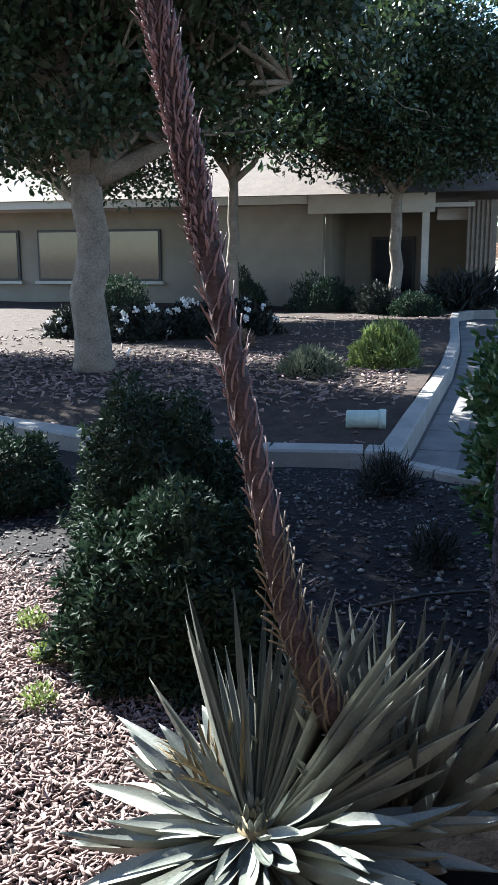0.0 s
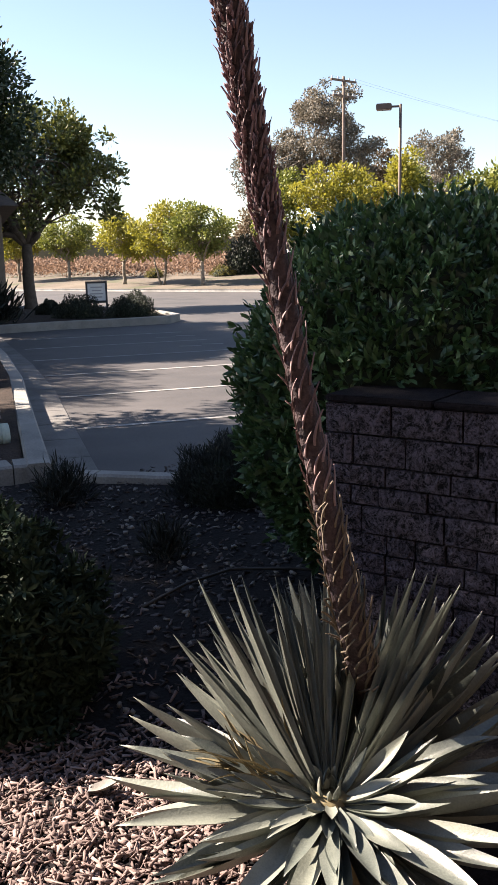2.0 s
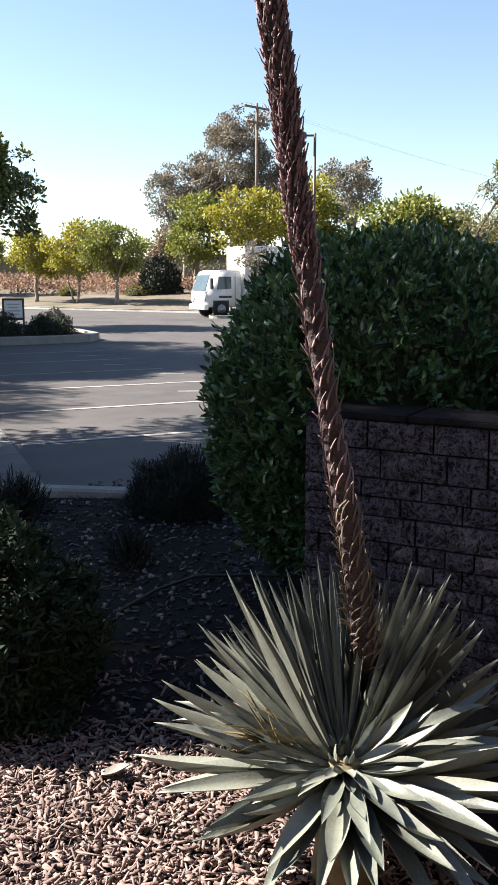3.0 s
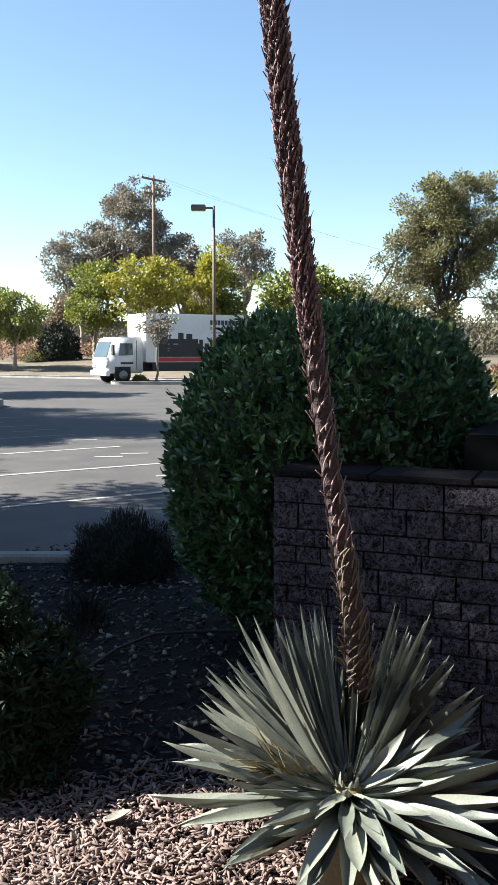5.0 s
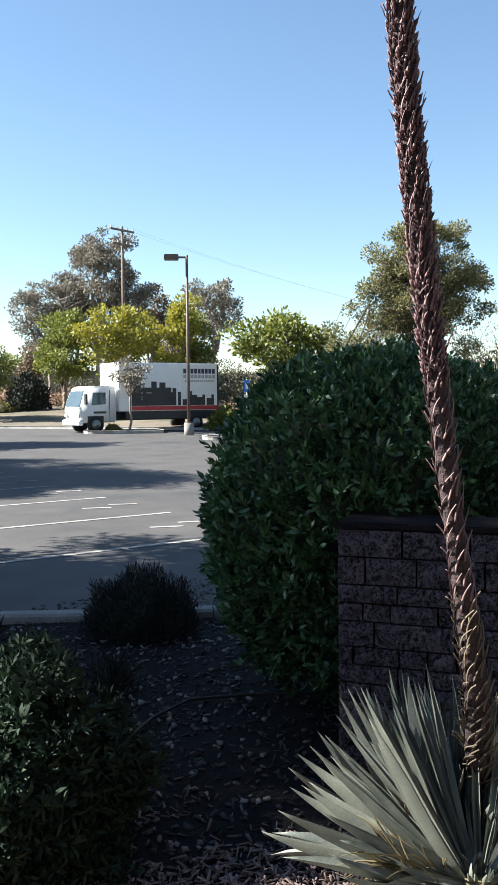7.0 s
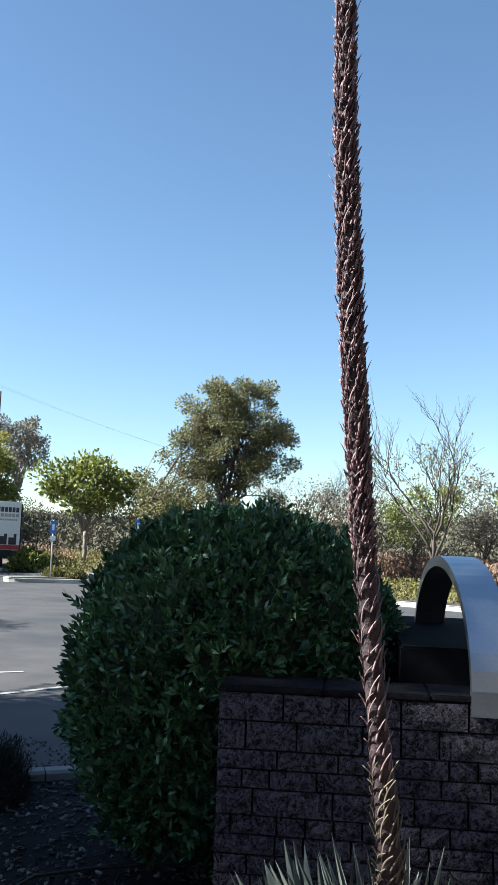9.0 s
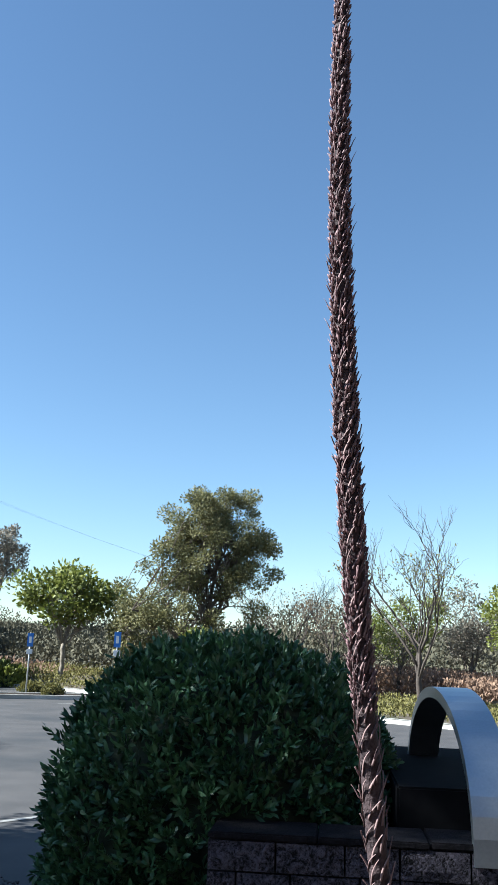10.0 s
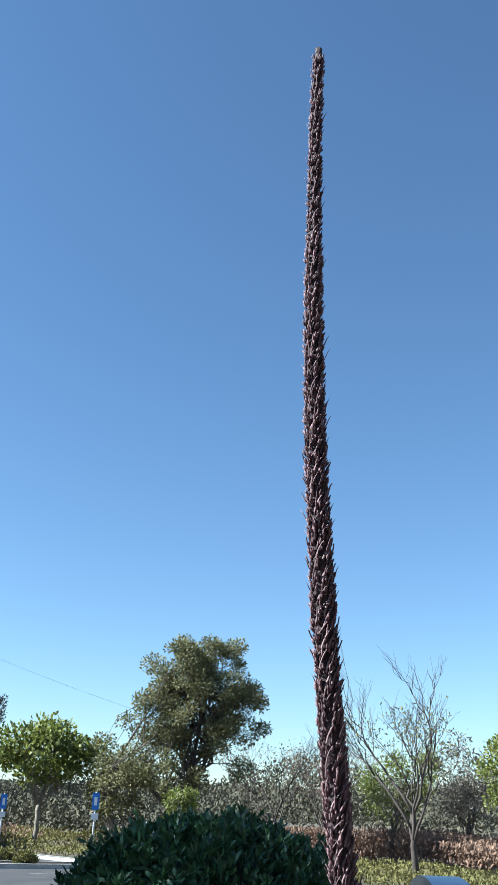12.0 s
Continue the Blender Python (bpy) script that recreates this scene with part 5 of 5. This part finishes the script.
def flowering(at, seed):
    ob = shrub("flowering_shrub", at, 0.75, 0.62, 2400, 0.12, 0.05, M_DARKSHRUB, "dark leafy shrub with scattered white blossoms", "shrub", seed)
    r = np.random.default_rng(seed)
    for k in range(11):
        d = unit(1, r)[0]
        d = np.array([d[0], -abs(d[1]) * 0.7, abs(d[2])])
        p = d / np.linalg.norm(d) * np.array([0.78, 0.78, 0.70])
        q = np.repeat(p[None], 26, 0) + r.normal(0, 0.022, (26, 3))
        part("blossom", mesh_arrays("blossom", *leaves_arrays(q, unit(26, r), 0.06, 0.045, r), M_WHITESIGN), ob, "white blossom")


for k, (x, y) in enumerate(((-4.6, 17.0), (-3.5, 16.6), (-2.5, 17.2), (-1.6, 17.8))):
    flowering((x, y, 0.18), 190 + k)

# ---- small things in the planter and the bed ----
vp = empty("plastic_cap", Matrix.Translation((0.5, 8.52, 0.13)) @ Matrix.Rotation(radians(-4), 4, "Z"), "faded green plastic valve cap lying in the planter", "cap")
part("body", tube("body", [(-0.20, 0, 0.02), (-0.19, 0, 0.02), (0.15, 0, 0.02), (0.16, 0, 0.02)], [0.08, 0.095, 0.10, 0.09], M_PIPE, 20), vp)
part("rim", tube("rim", [(0.12, 0, 0.02), (0.125, 0, 0.02), (0.185, 0, 0.02), (0.19, 0, 0.02)], [0.10, 0.112, 0.112, 0.10], M_PIPE, 20), vp)
sr = empty("sprinkler", Matrix.Translation((-2.95, 13.4, 0.12)), "white plastic sprinkler riser in the mulch", "sprinkler")
part("riser", tube("riser", [(0, 0, -0.1), (0, 0, 0.15), (0.03, 0, 0.22)], [0.018, 0.018, 0.022], M_WHITESIGN, 8), sr)
path = [(0.30, 4.05, 0.015), (0.60, 4.20, 0.03), (0.90, 4.27, 0.035), (1.20, 4.12, 0.03), (1.55, 3.85, 0.02), (2.0, 3.6, 0.01)]
tagged(new("drip_hose", tube("drip_hose", path, [0.009] * 6, M_TUBE, 8)), "black irrigation hose lying on the soil", "hose")
dl = agave_leaf("dry_leaf", 0.11, 0.055, 0.9, 0.2, M_PEBBLE, 0.003, 0.5, 8)
ob = new("dry_leaf", dl)
ob.matrix_world = Matrix.Translation((-0.45, 2.62, 0.03)) @ Matrix.Rotation(radians(-30), 4, "Z")
tagged(ob, "pale curled dry leaf on the mulch", "leaf")


def chips(name, count, region, size, material, label, seed, flat=0.35, lift=0.01, keep=None, zf=bed_z):
    """Many thin irregular slivers lying at random."""
    r = np.random.default_rng(seed)
    x, y = r.uniform(region[0], region[1], count), r.uniform(region[2], region[3], count)
    if keep is not None:
        ok = keep(x, y)
        x, y = x[ok], y[ok]
    n = len(x)
    z = np.array([zf(a, b) for a, b in zip(x, y)]) + lift * r.uniform(0.2, 1.5, n)
    d = unit(n, r) * np.array([1, 1, flat])
    d /= np.linalg.norm(d, axis=1)[:, None]
    s = np.cross(d, unit(n, r) * np.array([0.35, 0.35, 1]))
    s /= np.linalg.norm(s, axis=1)[:, None]
    h = np.cross(s, d)
    ln, wd, th = (size[k] * r.uniform(0.5, 1.4, n)[:, None] for k in range(3))
    c = np.stack([x, y, z], 1)
    vs = []
    for a, b, e in ((-1, -1, -1), (1, -0.5, -1), (1, 0.6, -1), (-1, 1, -1), (-1, -1, 1), (1, -0.5, 1), (1, 0.6, 1), (-1, 1, 1)):
        vs.append(c + d * ln * a * 0.5 + s * wd * b * 0.5 + h * th * e * 0.5)
    o = (np.arange(n) * 8)[:, None, None]
    q = np.array([[0, 2, 1], [0, 3, 2], [4, 5, 6], [4, 6, 7], [0, 1, 5], [0, 5, 4], [1, 2, 6], [1, 6, 5], [2, 3, 7], [2, 7, 6], [3, 0, 4], [3, 4, 7]])
    ob = new(name, mesh_arrays(name, np.stack(vs, 1).reshape(-1, 3), (o + q[None]).reshape(-1, 3), material))
    return tagged(ob, label, name.replace("_", " "), kind="stuff")


def near_keep(x, y):
    r = np.random.default_rng(5)
    edge = 2.9 - 0.9 * (x + 0.5) + 0.25 * np.sin(3 * x)
    # The right rim drops the chips to draw the shade beside the agave.
    rim = np.clip((x + 3.6) / 1.0, 0, 1) * np.clip((0.35 - x) / 0.4, 0, 1) * np.clip((y - 0.2 + 0.3 * np.sin(2.3 * x)) / 0.9, 0, 1)
    return r.uniform(0, 1, len(x)) < np.clip(1.0 - (y - edge) / 0.6, 0.04, 1) * rim


# Keeps pale chips mainly in the sunlit strip, so shaded ground stays dark.
def sunlit_strip_keep(x, y):
    u = x * math.cos(ANG) - y * math.sin(ANG)
    front = np.interp(x, [-9.0, -4.45, -2.6, -1.85, -0.4, 1.0], [12.2, 9.5, 8.4, 7.92, 7.62, 7.58])
    r = np.random.default_rng(6)
    return (u < -0.9) & (y > front) & (r.uniform(0, 1, len(x)) < np.clip((y - 9.2) / 1.2, 0.08, 1) * np.clip((14.6 - y) / 1.2, 0.10, 1))


chips("wood_chips", 30000, (-3.6, 0.35, 0.0, 4.4), (0.021, 0.006, 0.003), M_CHIP, "fine shredded bark mulch between the chips", 60, 0.35, 0.016, near_keep)
chips("wood_chips", 62000, (-3.6, 0.35, 0.0, 4.8), (0.046, 0.012, 0.0045), M_CHIP, "pale shredded wood-chip mulch covering the bed", 61, 0.35, 0.014, near_keep)
chips("leaf_litter", 6500, (-2.2, 3.2, 2.4, 7.0), (0.034, 0.020, 0.004), M_LITTER, "scattered grey leaf litter on dark soil", 62, 0.3, 0.008)
chips("pebbles", 380, (-0.2, 2.6, 3.0, 6.6), (0.03, 0.024, 0.014), M_PEBBLE, "small pale stones and debris on the soil", 63, 0.2, 0.006)
chips("wood_chips", 15000, (-6.5, 3.2, 7.6, 23.0), (0.09, 0.028, 0.012), M_CHIP, "shredded wood-chip mulch in the planter", 64, 0.35, 0.02, sunlit_strip_keep, planter_z)

# ---- the wall's blocks and cap stones ----
def block_mesh(seed):
    """A unit block, front at y = 0 with a rough split face, one metre long and high."""
    bm = bmesh.new()
    nx, nz = 5, 3
    g = {}
    for i in range(nx + 1):
        for j in range(nz + 1):
            edge = i in (0, nx) or j in (0, nz)
            y = 0.005 if edge else -0.001 + 0.007 * noise.noise((i * 1.7 + seed * 9.1, j * 1.9, seed))
            jx = 0 if i in (0, nx) else 0.05 * noise.noise((i, j, seed + 3.3))
            g[i, j] = bm.verts.new((i / nx + jx, y, j / nz))
    for i in range(nx):
        for j in range(nz):
            bm.faces.new((g[i, j], g[i + 1, j], g[i + 1, j + 1], g[i, j + 1]))
    back = [bm.verts.new((x, 0.05, z)) for x, z in ((0, 0), (1, 0), (1, 1), (0, 1))]
    for k, row in enumerate(([g[i, 0] for i in range(nx + 1)], [g[nx, j] for j in range(nz + 1)], [g[nx - i, nz] for i in range(nx + 1)], [g[0, nz - j] for j in range(nz + 1)])):
        bm.faces.new(row[::-1] + [back[k], back[(k + 1) % 4]])
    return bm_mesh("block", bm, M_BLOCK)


BLOCKS = [block_mesh(s) for s in range(10)]
levels = [1.150, 1.03, 0.91, 0.83, 0.75, 0.64, 0.56, 0.48, 0.40, 0.29, 0.21, 0.10, -0.02]
r = np.random.default_rng(88)
for zi, (top, low) in enumerate(zip(levels, levels[1:])):
    x, first = 0.0, True
    while x < WALL_L:
        w = float(r.choice([0.16, 0.22, 0.28, 0.34]) if (top - low) > 0.09 else r.choice([0.12, 0.2, 0.26]))
        if first and zi % 2:
            w *= 0.55
        first = False
        m = Matrix.Translation((x + 0.004, -0.002 + float(r.normal(0, 0.004)), low + 0.004)) @ Matrix.Diagonal((w - 0.008, 1, top - low - 0.008, 1))
        part("block", BLOCKS[int(r.integers(0, 10))], wall, at=m)
        x += w
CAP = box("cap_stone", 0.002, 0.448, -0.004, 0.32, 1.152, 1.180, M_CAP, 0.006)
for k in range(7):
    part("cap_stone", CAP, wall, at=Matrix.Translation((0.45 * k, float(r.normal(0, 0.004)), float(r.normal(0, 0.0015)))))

# unseen walls and overhang added behind the camera to block sky light
back = empty("sky_blocker", Matrix.Identity(4), "unseen plain brown walls added behind the bed to block sky light", "building")
part("wall", box("wall", -16.0, 9.0, -5.4, -5.0, -0.3, 8.6, M_ROOF), back)
part("wall", box("wall", -9.4, -9.0, -5.0, 3.5, -0.3, 5.5, M_ROOF), back)
part("roof_edge", box("roof_edge", -16.2, 9.2, -5.6, -3.4, 8.6, 8.9, M_ROOF), back, "added flat overhang that blocks sky light")
